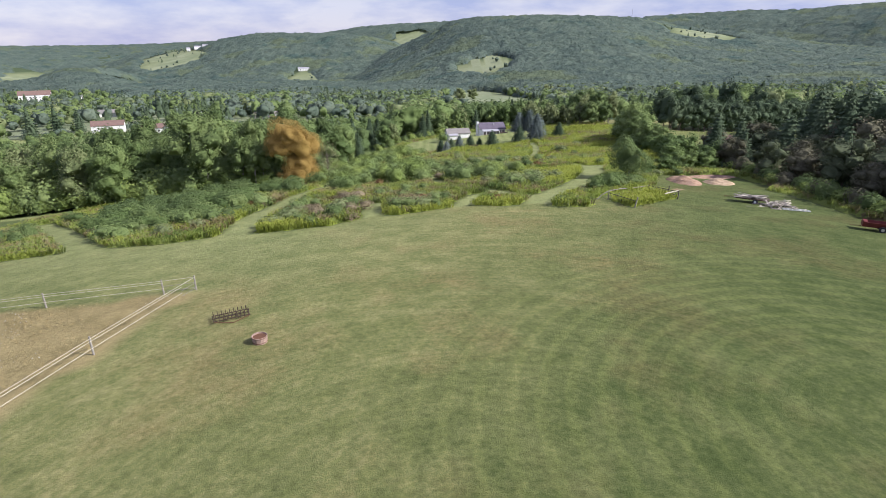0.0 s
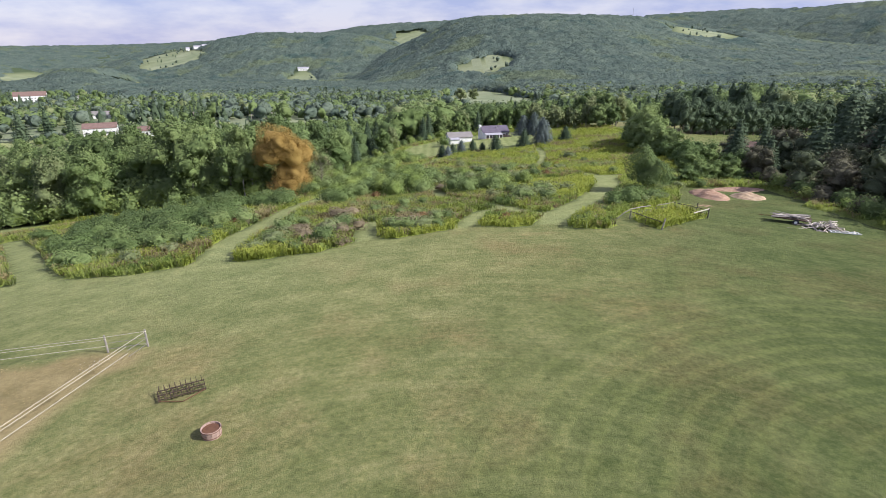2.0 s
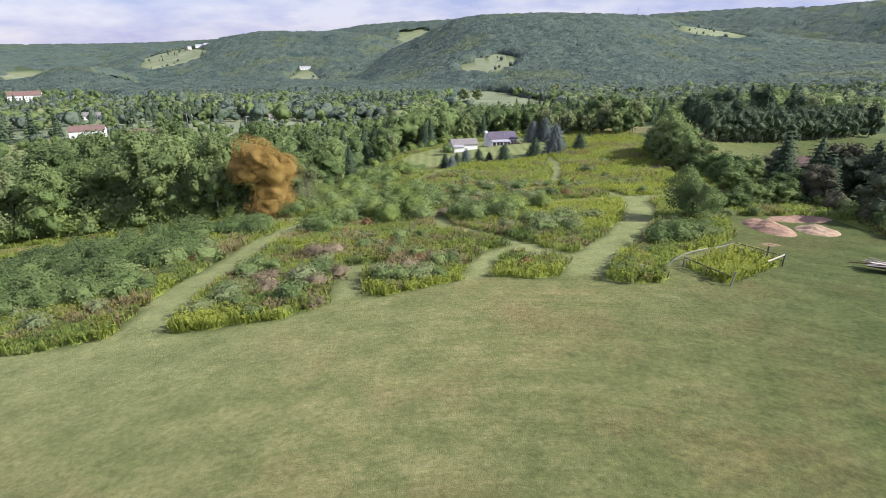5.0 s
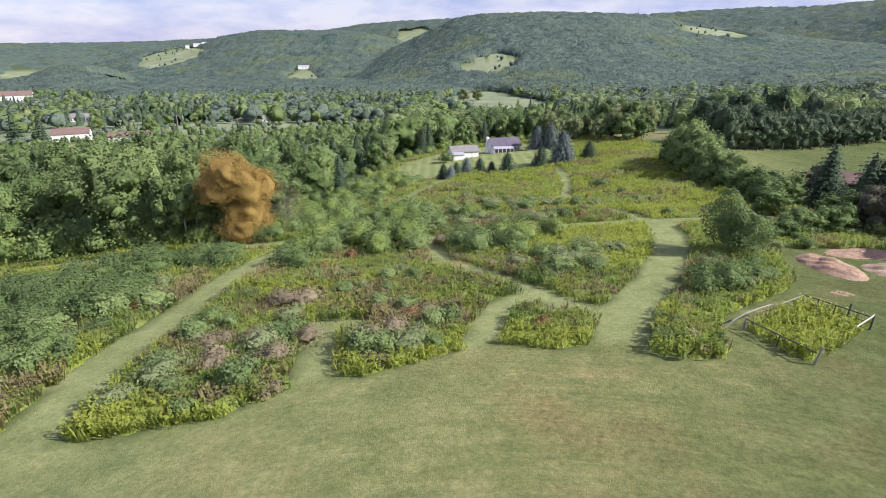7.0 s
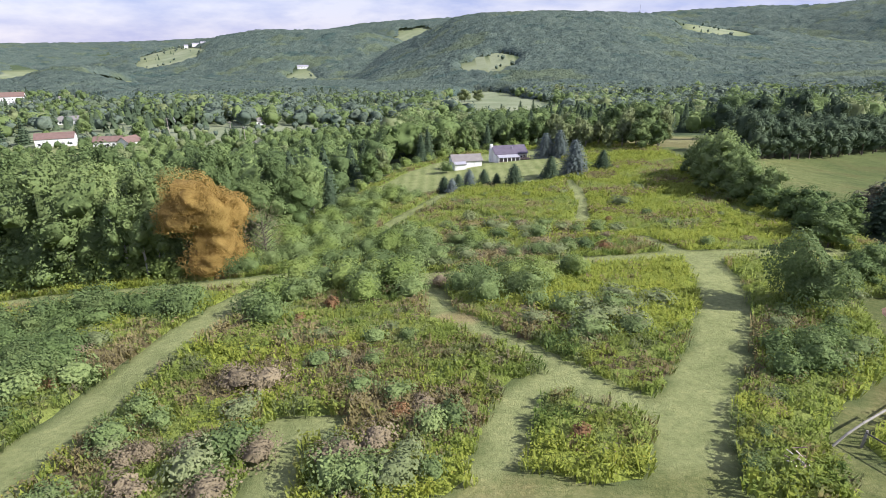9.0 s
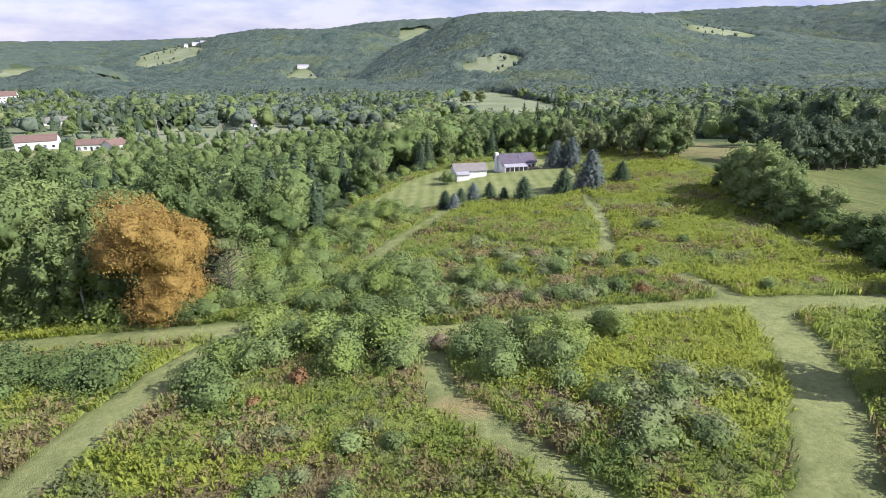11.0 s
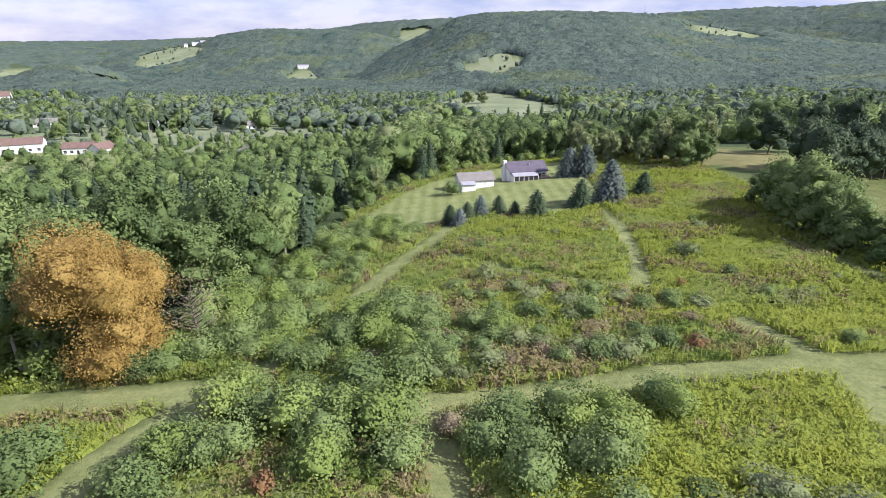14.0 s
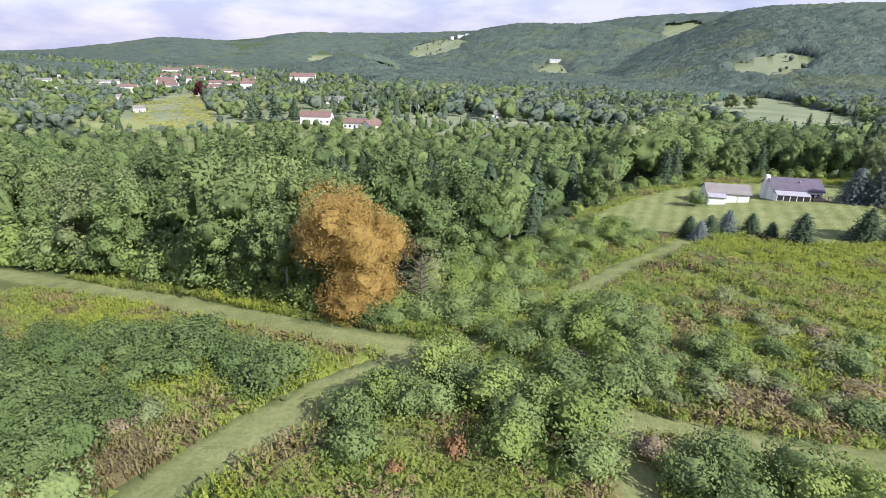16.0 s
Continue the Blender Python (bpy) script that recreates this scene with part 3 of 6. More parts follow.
def conifer_crown(name, mat, h, w, gen, tiers=13, leaf=0.5, droop=0.25, bare=0.03, taper=0.75):
    """Whorls of drooping branches, each set with needle sprays."""
    at, out = [], []
    for i in range(tiers):
        u = (i + 0.4) / tiers
        z = h * (bare + (1 - bare) * u)
        reach = w / 2 * (1 - u) ** taper * gen.uniform(0.88, 1.12) + 0.15
        arms = max(6, int(6 + 2.6 * reach / leaf))
        for j in range(arms):
            a = 6.283 * j / arms + i * 1.7 + gen.uniform(-0.2, 0.2)
            k = max(2, int(reach / leaf * 1.7))
            r = gen.uniform(0.8, 1.1) * reach
            for s in range(k):
                q = (s + 0.7) / k
                side = gen.uniform(-0.5, 0.5) * leaf * 1.1
                at.append((math.cos(a) * r * q - math.sin(a) * side, math.sin(a) * r * q + math.cos(a) * side, z - droop * r * q + gen.uniform(-0.1, 0.15) * leaf))
                out.append((math.cos(a) * 0.5, math.sin(a) * 0.5, 0.8))
    v, f, nv = leaves(np.array(at), np.array(out), leaf * 1.25, gen, 0.6, 0.55)
    v[:, 2] = np.maximum(v[:, 2], 0.08)
    # the dense inside
    rings, sides = 6, 9
    a = np.arange(sides) * 6.2832 / sides
    cv = np.array([(math.cos(k) * w * 0.27 * (1 - i / rings) ** taper * s, math.sin(k) * w * 0.27 * (1 - i / rings) ** taper * s, h * (0.04 + 0.92 * i / rings)) for i in range(rings + 1) for k, s in zip(a, gen.uniform(0.8, 1.15, sides))])
    cn = cv * [1, 1, 0]
    cn = cn / (np.linalg.norm(cn, axis=1, keepdims=True) + 1e-6) + [0, 0, 0.5]
    cf = np.array([(i * sides + j, i * sides + (j + 1) % sides, (i + 1) * sides + (j + 1) % sides, (i + 1) * sides + j) for i in range(rings) for j in range(sides)])
    return bulk(name, np.vstack([cv, v]), np.vstack([cf, f + len(cv)]), [mat], normals=np.vstack([cn / np.linalg.norm(cn, axis=1, keepdims=True), nv]))


# ---- the plan ----
def near_line(x, y, pts):
    """Distance from x, y to a polyline."""
    best = np.full(np.shape(x), 1e9)
    for (ax, ay), (bx, by) in zip(pts, pts[1:]):
        dx, dy = bx - ax, by - ay
        t = np.clip(((x - ax) * dx + (y - ay) * dy) / (dx * dx + dy * dy), 0, 1)
        best = np.minimum(best, np.hypot(x - ax - t * dx, y - ay - t * dy))
    return best


def inside(x, y, poly):
    r = np.zeros(np.shape(x), bool)
    for (ax, ay), (bx, by) in zip(poly, poly[1:] + poly[:1]):
        if ay != by:
            r ^= ((ay > y) != (by > y)) & (x < (bx - ax) * (y - ay) / (by - ay) + ax)
    return r


PATHS = {
    "west": (2.35, [(-24.6, 61), (-25.8, 69), (-26.4, 76), (-25.6, 84), (-25.2, 91), (-24.9, 98), (-23.6, 105), (-20.5, 112), (-17, 118)]),
    "far west": (2.0, [(-41, 60), (-46, 65), (-53, 73), (-64, 86), (-75, 98)]),
    "north": (1.6, [(-10.5, 136.5), (-10, 138), (-7, 149), (-1, 163), (3, 175)]),
    "overgrown": (0.55, [(-19, 114), (-16.5, 119), (-14, 127), (-10.5, 136)]),
    "wood edge": (2.2, [(-140, 119), (-97, 118), (-76, 117), (-57, 117), (-44, 115.5), (-32, 115), (-20, 115)]),
    "east": (2.2, [(13.5, 71), (17.6, 80), (22.8, 87), (27.3, 95), (31.2, 104), (32.8, 112)]),
    "east spur": (1.4, [(32, 114), (30.5, 119), (29.5, 122.5)]),
    "east cross": (2.1, [(30, 113.5), (34, 113.2), (40, 113), (50, 112.5)]),
    "middle": (1.4, [(30, 114), (24, 113.3), (18, 113.2), (13.6, 111.9), (3.4, 110.3), (-4, 110.6)]),
    "loop": (1.25, [(-2, 110), (0, 104), (0.7, 98), (2.8, 95.2), (6.9, 89.6), (9.9, 85.2), (12.1, 81.7), (14.5, 79.0), (17.5, 78)]),
    "loop entry": (1.4, [(3.4, 74), (5.2, 79), (6.4, 82.2), (9.2, 83.4), (11.5, 82)]),
    "stub": (1.55, [(-8.8, 69), (-9.3, 74), (-10, 78.6), (-7, 78.6)]),
    "lawn walk": (1.1, [(24, 134), (27, 145), (30, 161), (31, 174)]),
    "lawn cross": (0.8, [(24, 134), (19, 136), (15, 139), (10, 143), (5, 149), (-3, 158)]),
    "hedge walk": (0.9, [(50, 112), (52.5, 125), (51.5, 140), (50, 152)]),
}
FIELD_X = [-200, -60, -42, -33, -27, -22, -14, -10, -8, -5, 2, 6, 9, 13, 18, 21, 27, 36, 42, 50, 54, 56, 60]
FIELD_Y = [58, 60, 62, 61, 63, 63, 64.5, 68, 70, 69, 72.5, 73.5, 72, 73, 70, 70, 69.5, 75, 90, 88, 78, 40, -60]
LAWN = [(-18, 181), (-11, 199), (-2, 221), (14, 236), (41, 241), (36, 205), (33, 178), (25, 174), (14, 175), (3, 176), (-2, 172)]
EAST_FIELD = [(62, 140), (66, 165), (80, 186), (113, 208), (171, 241), (240, 250), (200, 190), (120, 150), (80, 130)]
PADDOCK = [(-20.5, 41.5), (-60, 35.4), (-80, 32.4), (-80, -30), (-31, -30), (-22.3, 30)]
CLEARINGS = [(58, 640, 62, 235), (82, 226, 17, 36), (-280, 1560, 40, 60)]
# bearing, half width in degrees, from and to in metres
HILL_FIELDS = [(-13.2, 1.5, 1400, 1870), (-9.6, 1.2, 1470, 1640), (5.0, 2.9, 1010, 1200), (-24.8, 2.8, 2180, 2640), (-35.2, 2.7, 2500, 3950), (-28.8, 1.9, 1190, 1330), (-2.4, 2.1, 3280, 3760), (24.8, 3.4, 1590, 1900), (-49.6, 2.2, 2400, 3150)]
VILLAGE = [(-270, 420, 190, 150), (-560, 610, 190, 190), (-660, 470, 190, 120), (-1050, 760, 130, 160), (-780, 760, 150, 150)]
GOLDEN = [(-450, 400), (-510, 528), (-440, 470), (-262, 318), (-276, 296), (-345, 322)]


def soft_path(x, y):
    """How far outside the nearest mown path (negative: on it)."""
    d = np.full(np.shape(x), 1e9)
    for half, pts in PATHS.values():
        d = np.minimum(d, near_line(x, y, pts) - half)
    return d


PEN = [(24.9, 74.9), (26.7, 69.1), (35.0, 74.7), (32.4, 79.2)]
# short grass round the pen and the soil heaps
CLEARED = [(20.8, 69.0), (21.9, 71.4), (22.3, 74.3), (25.2, 77.6), (29.6, 80.7), (34.0, 83.5), (36.6, 86.5), (38.8, 92.5), (41.5, 97.4), (54.5, 97.0), (55.5, 84.0), (46.0, 78.0), (37.0, 72.0), (27.0, 66.0)]


def rough_at(x, y):
    """1 where the meadow grows tall, 0 where it is mown."""
    r = (y > np.interp(x, FIELD_X, FIELD_Y)) & (soft_path(x, y) > 0) & ~inside(x, y, LAWN) & ~inside(x, y, EAST_FIELD) & (~inside(x, y, CLEARED) | inside(x, y, PEN))
    return r & (y < 262) & (np.abs(x) < 220)


def ellipse_at(x, y, q):
    return ((x - q[0]) / q[2]) ** 2 + ((y - q[1]) / q[3]) ** 2


WOOD_X = [-220, -105, -78, -53, -40, -31, -26, -21, -19, -12, -3, 14, 45, 62, 66, 120, 220]
WOOD_Y = [121, 122, 124, 123, 122, 128, 150, 170, 186, 206, 228, 244, 248, 250, 262, 262, 262]


def wood_at(x, y):
    """True under trees."""
    w = (y > np.interp(x, WOOD_X, WOOD_Y)) | ((x > 56) & (y < 128) & (y > 20)) | (x > 240) | (x < -240)
    w &= ~inside(x, y, EAST_FIELD)
    for q in CLEARINGS:
        w &= ellipse_at(x, y, q) > 1
    r, az = np.hypot(x, y), np.degrees(np.arctan2(x, y))
    for a, half, r0, r1 in HILL_FIELDS:
        w &= ((az - a) / half) ** 2 + ((r - (r0 + r1) / 2) / (r1 - r0) * 2) ** 2 > 0.95 + 0.4 * np.sin(az * 2.3 + r / 90) * np.sin(r / 55 + az)
    return w & ~inside(x, y, GOLDEN)


def build_ground():
    def axis(lo, hi, step, far, grow=1.16):
        c = list(np.arange(lo, hi + step / 2, step))
        s = step
        while c[-1] < far:
            s *= grow
            c.append(c[-1] + s)
        s = step
        while c[0] > -far:
            s *= grow
            c.insert(0, c[0] - s)
        return np.array(c)
    xs, ys = axis(-66, 66, 1.45, 4900, 1.11), axis(0, 240, 1.45, 4900, 1.11)
    ys = ys[ys > -900]
    x, y = np.meshgrid(xs, ys)
    x, y = x.ravel(), y.ravel()
    z = ground_z(x, y)
    nx, ny = len(xs), len(ys)
    i = np.arange(nx * ny).reshape(ny, nx)
    f = np.stack([i[:-1, :-1], i[:-1, 1:], i[1:, 1:], i[1:, :-1]], -1).reshape(-1, 4)
    me = bulk("ground", np.stack([x, y, z], 1), f, [GRASS])
    me.polygons.foreach_set("use_smooth", np.ones(len(f), bool))
    hay = inside(x, y, PADDOCK) + 0.45 * (ellipse_at(x, y, (82, 226, 17, 36)) < 1) + 0.8 * (ellipse_at(x, y, (1.6, 96.6, 2.4, 1.8)) < 1)
    road = near_line(x, y, [(-420, 500), (-351, 479), (-262, 432), (-215, 415), (-160, 375), (-110, 346), (-60, 338)]) < 4
    turf = (((soft_path(x, y) < 0.4) & (y > np.interp(x, FIELD_X, FIELD_Y) + 1)) | inside(x, y, LAWN) | (y > 270)) & (y > 60)
    edge = np.clip(1 - (np.interp(x, FIELD_X, FIELD_Y) - y) / 32, 0, 1) * np.clip((6 - x) / 24, 0, 1) * 0.75
    turf = np.where((y < np.interp(x, FIELD_X, FIELD_Y) + 1) & (y > 20), edge, turf)
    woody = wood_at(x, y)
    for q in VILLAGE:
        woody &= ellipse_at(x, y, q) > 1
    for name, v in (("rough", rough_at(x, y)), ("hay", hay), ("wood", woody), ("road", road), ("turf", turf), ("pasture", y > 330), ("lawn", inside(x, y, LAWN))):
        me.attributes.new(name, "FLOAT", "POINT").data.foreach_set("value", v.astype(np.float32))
    return tagged(new("ground", me), "mown hillside grass falling to a wooded valley", "ground", kind="structure")


ground = build_ground()


def on_ground(x, y, turn=0.0, size=1.0, sink=0.0):
    return Matrix.LocRotScale((x, y, float(ground_z(x, y)) - sink), Euler((0, 0, turn)), (size, size, size))

# ---- trees and shrubs ----
def tree_kind(name, crown, trunk, label, category="tree"):
    """One tree, from which the others are copied."""
    ob = thing(name, Matrix.Translation((0, 0, 0)), label, category)
    part("trunk", trunk, None, ob)
    part("crown", crown, None, ob)
    return ob


def scatter(kinds, spots, group):
    """Copies of the kinds at (x, y, size) spots; the first spot of a kind takes the original."""
    used = set()
    for i, (x, y, s) in enumerate(spots):
        ob = kinds[i % len(kinds)]
        m = on_ground(x, y, rng.uniform(0, 6.28), 1.0, 0.05)
        k = ob if ob.name not in used else copy_thing(ob, m)
        k.matrix_basis = m @ Matrix.Diagonal((s * rng.uniform(0.93, 1.07), s * rng.uniform(0.93, 1.07), s, 1))
        used.add(ob.name)
        tagged(k, group=group)
    return spots


def broad(name, mat, h, w, base, n, leaf, seed, label, bark=BARK, lobes=17):
    gen = np.random.default_rng(seed)
    return tree_kind(name, broad_crown("crown", mat, h, w, base, n, leaf, gen, lobes), limbs("trunk", bark, h, h * 0.016 + 0.05, base, w * 0.27, gen), label)


def conifer(name, mat, h, w, seed, label, tiers=13, leaf=0.5, droop=0.25, taper=0.75):
    gen = np.random.default_rng(seed)
    return tree_kind(name, conifer_crown("crown", mat, h, w, gen, tiers, leaf, droop, 0.03, taper), limbs("trunk", BARK, h * 0.9, h * 0.014 + 0.04, h * 0.1, 0.3, gen, 2), label, "conifer")


def jitter_spots(x0, x1, y0, y1, step, keep, size, gen):
    s = []
    for yy in np.arange(y0, y1, step):
        for xx in np.arange(x0, x1, step):
            x, y = xx + gen.uniform(-0.45, 0.45) * step, yy + gen.uniform(-0.45, 0.45) * step
            if keep(x, y):
                s.append((x, y, size(gen)))
    gen.shuffle(s)
    return [tuple(q) for q in s]


# the wood left of the meadow and behind the lawn
WOODS = [
    broad("maple_tree", DEEP, 15, 11, 1.2, 3500, 0.43, 11, "tall green maple at the edge of the wood"),
    broad("ash_tree", OAK, 14, 9, 1.5, 3000, 0.42, 12, "green ash standing in the wood", PALEBARK),
    broad("oak_tree", SHADOWLEAF, 13, 11, 1.0, 3400, 0.43, 13, "dark green oak with a broad crown"),
    broad("poplar_tree", DEEP, 16, 8, 2.4, 3000, 0.42, 14, "slender green poplar with a pale trunk", PALEBARK),
    broad("elm_tree", GREYLEAF, 12.5, 9, 0.8, 3000, 0.42, 15, "grey-green elm with soft foliage"),
    broad("cherry_tree", OAK, 12, 9, 0.6, 3000, 0.42, 16, "green cherry with leaves down to the ground"),
]
wr = np.random.default_rng(3)


def edge_keep(x, y):
    lead = y - float(np.interp(x, WOOD_X, WOOD_Y))
    return wood_at(x, y) and 0 < lead < (26 if x < -24 else 16) and math.hypot(x + 33, y - 121) > 8 and x < 60


edge = jitter_spots(-122, 60, 118, 300, 6.9, edge_keep, lambda g: g.uniform(0.85, 1.2), wr)
edge = [(x, y, s * (1.12 if x < -30 else 0.78)) for x, y, s in edge]
scatter(WOODS, [q for q in edge if q[0] < -24], "trees of the wood")
LAWN_WOOD = [broad("lawn_oak_tree", DEEP, 13, 9.5, 0.6, 2000, 0.5, 18, "dark green oak behind the lawn"), broad("lawn_maple_tree", OAK, 13.5, 9, 0.6, 2000, 0.5, 19, "green maple behind the lawn"),
             conifer("lawn_pine_tree", NEEDLE, 14, 7.5, 20, "dark green spruce in the trees behind the lawn", 15, 0.7, 0.2, 0.65), broad("lawn_ash_tree", SHADOWLEAF, 12, 8.5, 0.4, 2000, 0.5, 23, "deep green ash behind the lawn"), broad("lawn_birch_tree", GREYLEAF, 12.5, 7.5, 1.2, 1800, 0.48, 24, "grey-green birch behind the lawn", PALEBARK)]
scatter(LAWN_WOOD, [q for q in edge if q[0] >= -24], "trees behind the lawn")

# pale birches in front of the wood
scatter([broad("paper_birch_tree", OAK, 12, 5.5, 3.4, 1400, 0.4, 17, "slim birch with a bare pale trunk", plain("pale birch bark", (0.34, 0.32, 0.29), 0.8, 0.3, 4.0, 0.1))], [(-41.5, 121.0, 0.95), (-44.5, 121.6, 1.05), (-39.6, 121.8, 0.85), (-53, 122.4, 1.0)], "birches before the wood")

# the tree that has turned, with a bare grey one beside it
gg = np.random.default_rng(21)
turning = crown_mesh("crown", ORANGE, [((-0.3, 0, 9.9), (5.2, 5.2, 4.3), 9000), ((-2.6, -1.9, 9.0), (3.2, 3.2, 3.0), 3500), ((2.9, 1.8, 9.2), (3.0, 3.0, 2.9), 3500), ((0.4, -2.2, 11.4), (3.0, 3.0, 2.6), 3000), ((1.4, 0.6, 4.9), (4.1, 4.1, 3.9), 6000), ((0.6, -1.8, 2.6), (3.4, 3.2, 2.5), 4000), ((3.0, 0.4, 2.8), (2.6, 2.6, 2.2), 2500)], 0.21, gg, 4, 0.9, 0.74, 0.9)
turning = tree_kind("turning_maple_tree", turning, limbs("trunk", BARK, 13, 0.28, 1.5, 3.2, gg, 9), "maple in full golden-brown autumn leaf next to the wood")
turning.matrix_basis = on_ground(-32.4, 121.4, 0.0, 1.0, 0.05)
dg = np.random.default_rng(22)
dying = tree_kind("dying_tree", broad_crown("crown", MAUVE, 8.5, 6, 1.0, 700, 0.2, dg, 12, False), limbs("trunk", BARK, 8.5, 0.14, 0.8, 2.3, dg, 38), "half-dead grey tree with bare branches")
scatter([dying], [(-25.5, 125, 1.0)], "")

# right of the field: dark trees, spruces and the hedgerow
BROWNLEAF = leaf_mat("brownish-green leaves", (0.058, 0.062, 0.036), (0.102, 0.104, 0.060), (0.160, 0.158, 0.096), through=0.25)
EAST = [
    broad("apple_tree", SHADOWY, 8.0, 8, 0.0, 1700, 0.33, 31, "dark green apple tree on the field margin"),
    broad("hawthorn_tree", BROWNLEAF, 6.5, 7.5, 0.0, 1500, 0.31, 33, "dense brownish-green hawthorn on the field margin"),
    conifer("cedar_tree", NEEDLE, 9.5, 6.5, 32, "tall dark cedar on the field margin", 15, 0.42, 0.2, 0.6),
    broad("crabapple_tree", BROWNLEAF, 8.0, 7.5, 0.1, 1700, 0.33, 34, "brownish-green crabapple on the field margin"),
]
er = np.random.default_rng(5)
margin = jitter_spots(57, 79, 50, 128, 6.4, lambda x, y: y < 128 - (x - 57) * 0.2 and x > 58 + max(0, (y - 105)) * 0.2, lambda g: g.uniform(0.85, 1.2), er)
margin = [q for q in margin if near_line(q[0], q[1], [(40, 90), (73, 128)]) > 2.2]
margin = [(x, y, s * (0.8 if x < 63 else 1.5 if x > 70 and y < 100 else 1.0)) for x, y, s in margin]
scatter(EAST, margin, "trees of the field margin")
FRINGE = [broad("fringe_bush", DEEP, 3.0, 4.2, 0.0, 900, 0.27, 35, "low dark green bush under the margin trees", lobes=10), broad("fringe_willow", BROWNLEAF, 3.4, 4.4, 0.0, 900, 0.27, 36, "low brownish bush under the margin trees", lobes=10), broad("fringe_elder", LIME, 2.4, 3.4, 0.0, 700, 0.25, 37, "light green elder bush on the field margin", lobes=10)]
scatter(FRINGE, [(57.2 + er.uniform(-0.8, 1.0), y, er.uniform(0.75, 1.15)) for y in np.arange(52, 104, 2.5)], "bushes of the field margin")
HEDGE = [
    broad("hedge_tree", OAK, 9.8, 8.5, 0.2, 2000, 0.42, 41, "round green tree in the hedgerow"),
    broad("hedge_shrub", SHADOWLEAF, 4.5, 5.5, 0.1, 1300, 0.3, 42, "dark green shrub in the hedgerow"),
]
hedge = [(57, 157, 1.2), (58.5, 166, 1.0), (55.5, 148, 0.9), (58, 140, 0.7), (60, 161, 0.95), (55, 153, 0.75), (57.5, 163, 0.8), (54.5, 158, 0.6), (58.5, 151, 0.95), (56.5, 144, 0.7), (58.5, 170, 0.7)]
scatter(HEDGE[:1], hedge, "trees of the hedgerow")
hedge = [(54.5, 143, 1.0), (55, 137, 0.9), (55.5, 131, 1.1), (54.5, 126, 1.0), (53, 120, 1.15), (51, 115, 1.0), (57, 128, 1.2), (57, 121, 1.2), (50, 104, 0.8), (44, 101, 0.75), (47, 103, 0.9), (53, 104, 0.9), (56, 108, 1.1), (40, 99, 0.55)]
scatter(HEDGE[1:], hedge, "shrubs of the hedgerow")
scatter([broad("round_tree", DEEP, 6.8, 7.6, 0.1, 5600, 0.28, 43, "round dense green tree beside the mown path", lobes=12)], [(35, 95.5, 1.0)], "")
PINES = [broad("pine_tree", NEEDLE, 16, 10, 0.3, 1350, 0.56, 51, "tall dark pine in a planted row", lobes=20), broad("red_pine_tree", NEEDLE, 15, 10, 0.4, 1300, 0.56, 53, "bushy dark pine in a planted row", lobes=15),
         broad("white_pine_tree", NEEDLE, 14, 12, 0.3, 1350, 0.56, 52, "spreading dark pine in a planted row", lobes=18)]
row = [(82 + i * 4.4 + er.uniform(-1.5, 1.5), 190 + i * 2.65 + k * 5 + er.uniform(-1.5, 1.5), er.uniform(0.66, 0.92)) for k in range(2) for i in range(22)]
row += [(112, 240, 1.1), (140, 262, 1.15), (152, 258, 1.1), (98, 236, 0.9)]
scatter(PINES, row, "row of pines")
MARGIN_PINES = [conifer("margin_spruce", NEEDLE, 15.5, 9.5, 54, "tall dark spruce behind the field margin", 19, 0.6, 0.25, 0.6), broad("margin_pine", NEEDLE, 15, 10, 0.2, 1700, 0.5, 55, "tall bushy dark pine behind the field margin", lobes=18)]
scatter(MARGIN_PINES, [(78.5, 112, 1.05), (84, 117, 1.15), (76, 106, 0.95), (89, 112, 1.15), (82, 104, 1.1), (92, 121, 1.2), (74, 97, 0.95), (80, 95, 1.1)], "pines of the field margin")
MIXED = [broad("birch_tree", GREYLEAF, 11, 6, 1.0, 1000, 0.5, 61, "grey-green birch behind the far meadow", PALEBARK), broad("far_maple_tree", DEEP, 12, 9, 0.5, 1200, 0.55, 62, "dark green maple behind the far meadow")]
mixed = jitter_spots(44, 66, 232, 262, 6.5, lambda x, y: True, lambda g: g.uniform(0.7, 1.0), er) + [(60, 224, 1.15), (62.8, 213, 1.1), (68.5, 216, 1.15), (65, 226, 1.2), (57, 216, 0.9), (61, 236, 1.2), (70, 228, 1.1), (64, 206, 0.7), (52, 214, 0.7), (58, 205, 0.75), (61, 215, 0.85), (56, 222, 0.8), (48, 225, 0.8)]
scatter(MIXED, mixed, "trees behind the far meadow")

# spruces round the lawn
scatter([conifer("blue_spruce", BLUE, 9.0, 8.6, 71, "tall silvery blue spruce beside the lawn", 19, 0.42, 0.15, 0.5)], [(33.6, 180, 1.0), (31.6, 207, 0.84), (35.4, 206, 0.9)], "blue spruces")
scatter([conifer("lawn_spruce", NEEDLE, 5.5, 6.2, 72, "young green spruce along the lawn edge", 13, 0.36, 0.2, 0.6)],
        [(18, 173, 1.0), (27.5, 178.3, 1.05), (11.2, 177, 0.75), (41.6, 183.4, 0.95), (14.0, 174.5, 0.6), (1.6, 173.5, 0.7), (5.0, 175, 0.7)], "young spruces")
scatter([conifer("silver_spruce", BLUE, 4.6, 4.8, 73, "young silvery spruce along the lawn edge", 12, 0.34, 0.2, 0.6)], [(7.6, 176.5, 1.0), (3.4, 171, 0.8)], "young spruces")

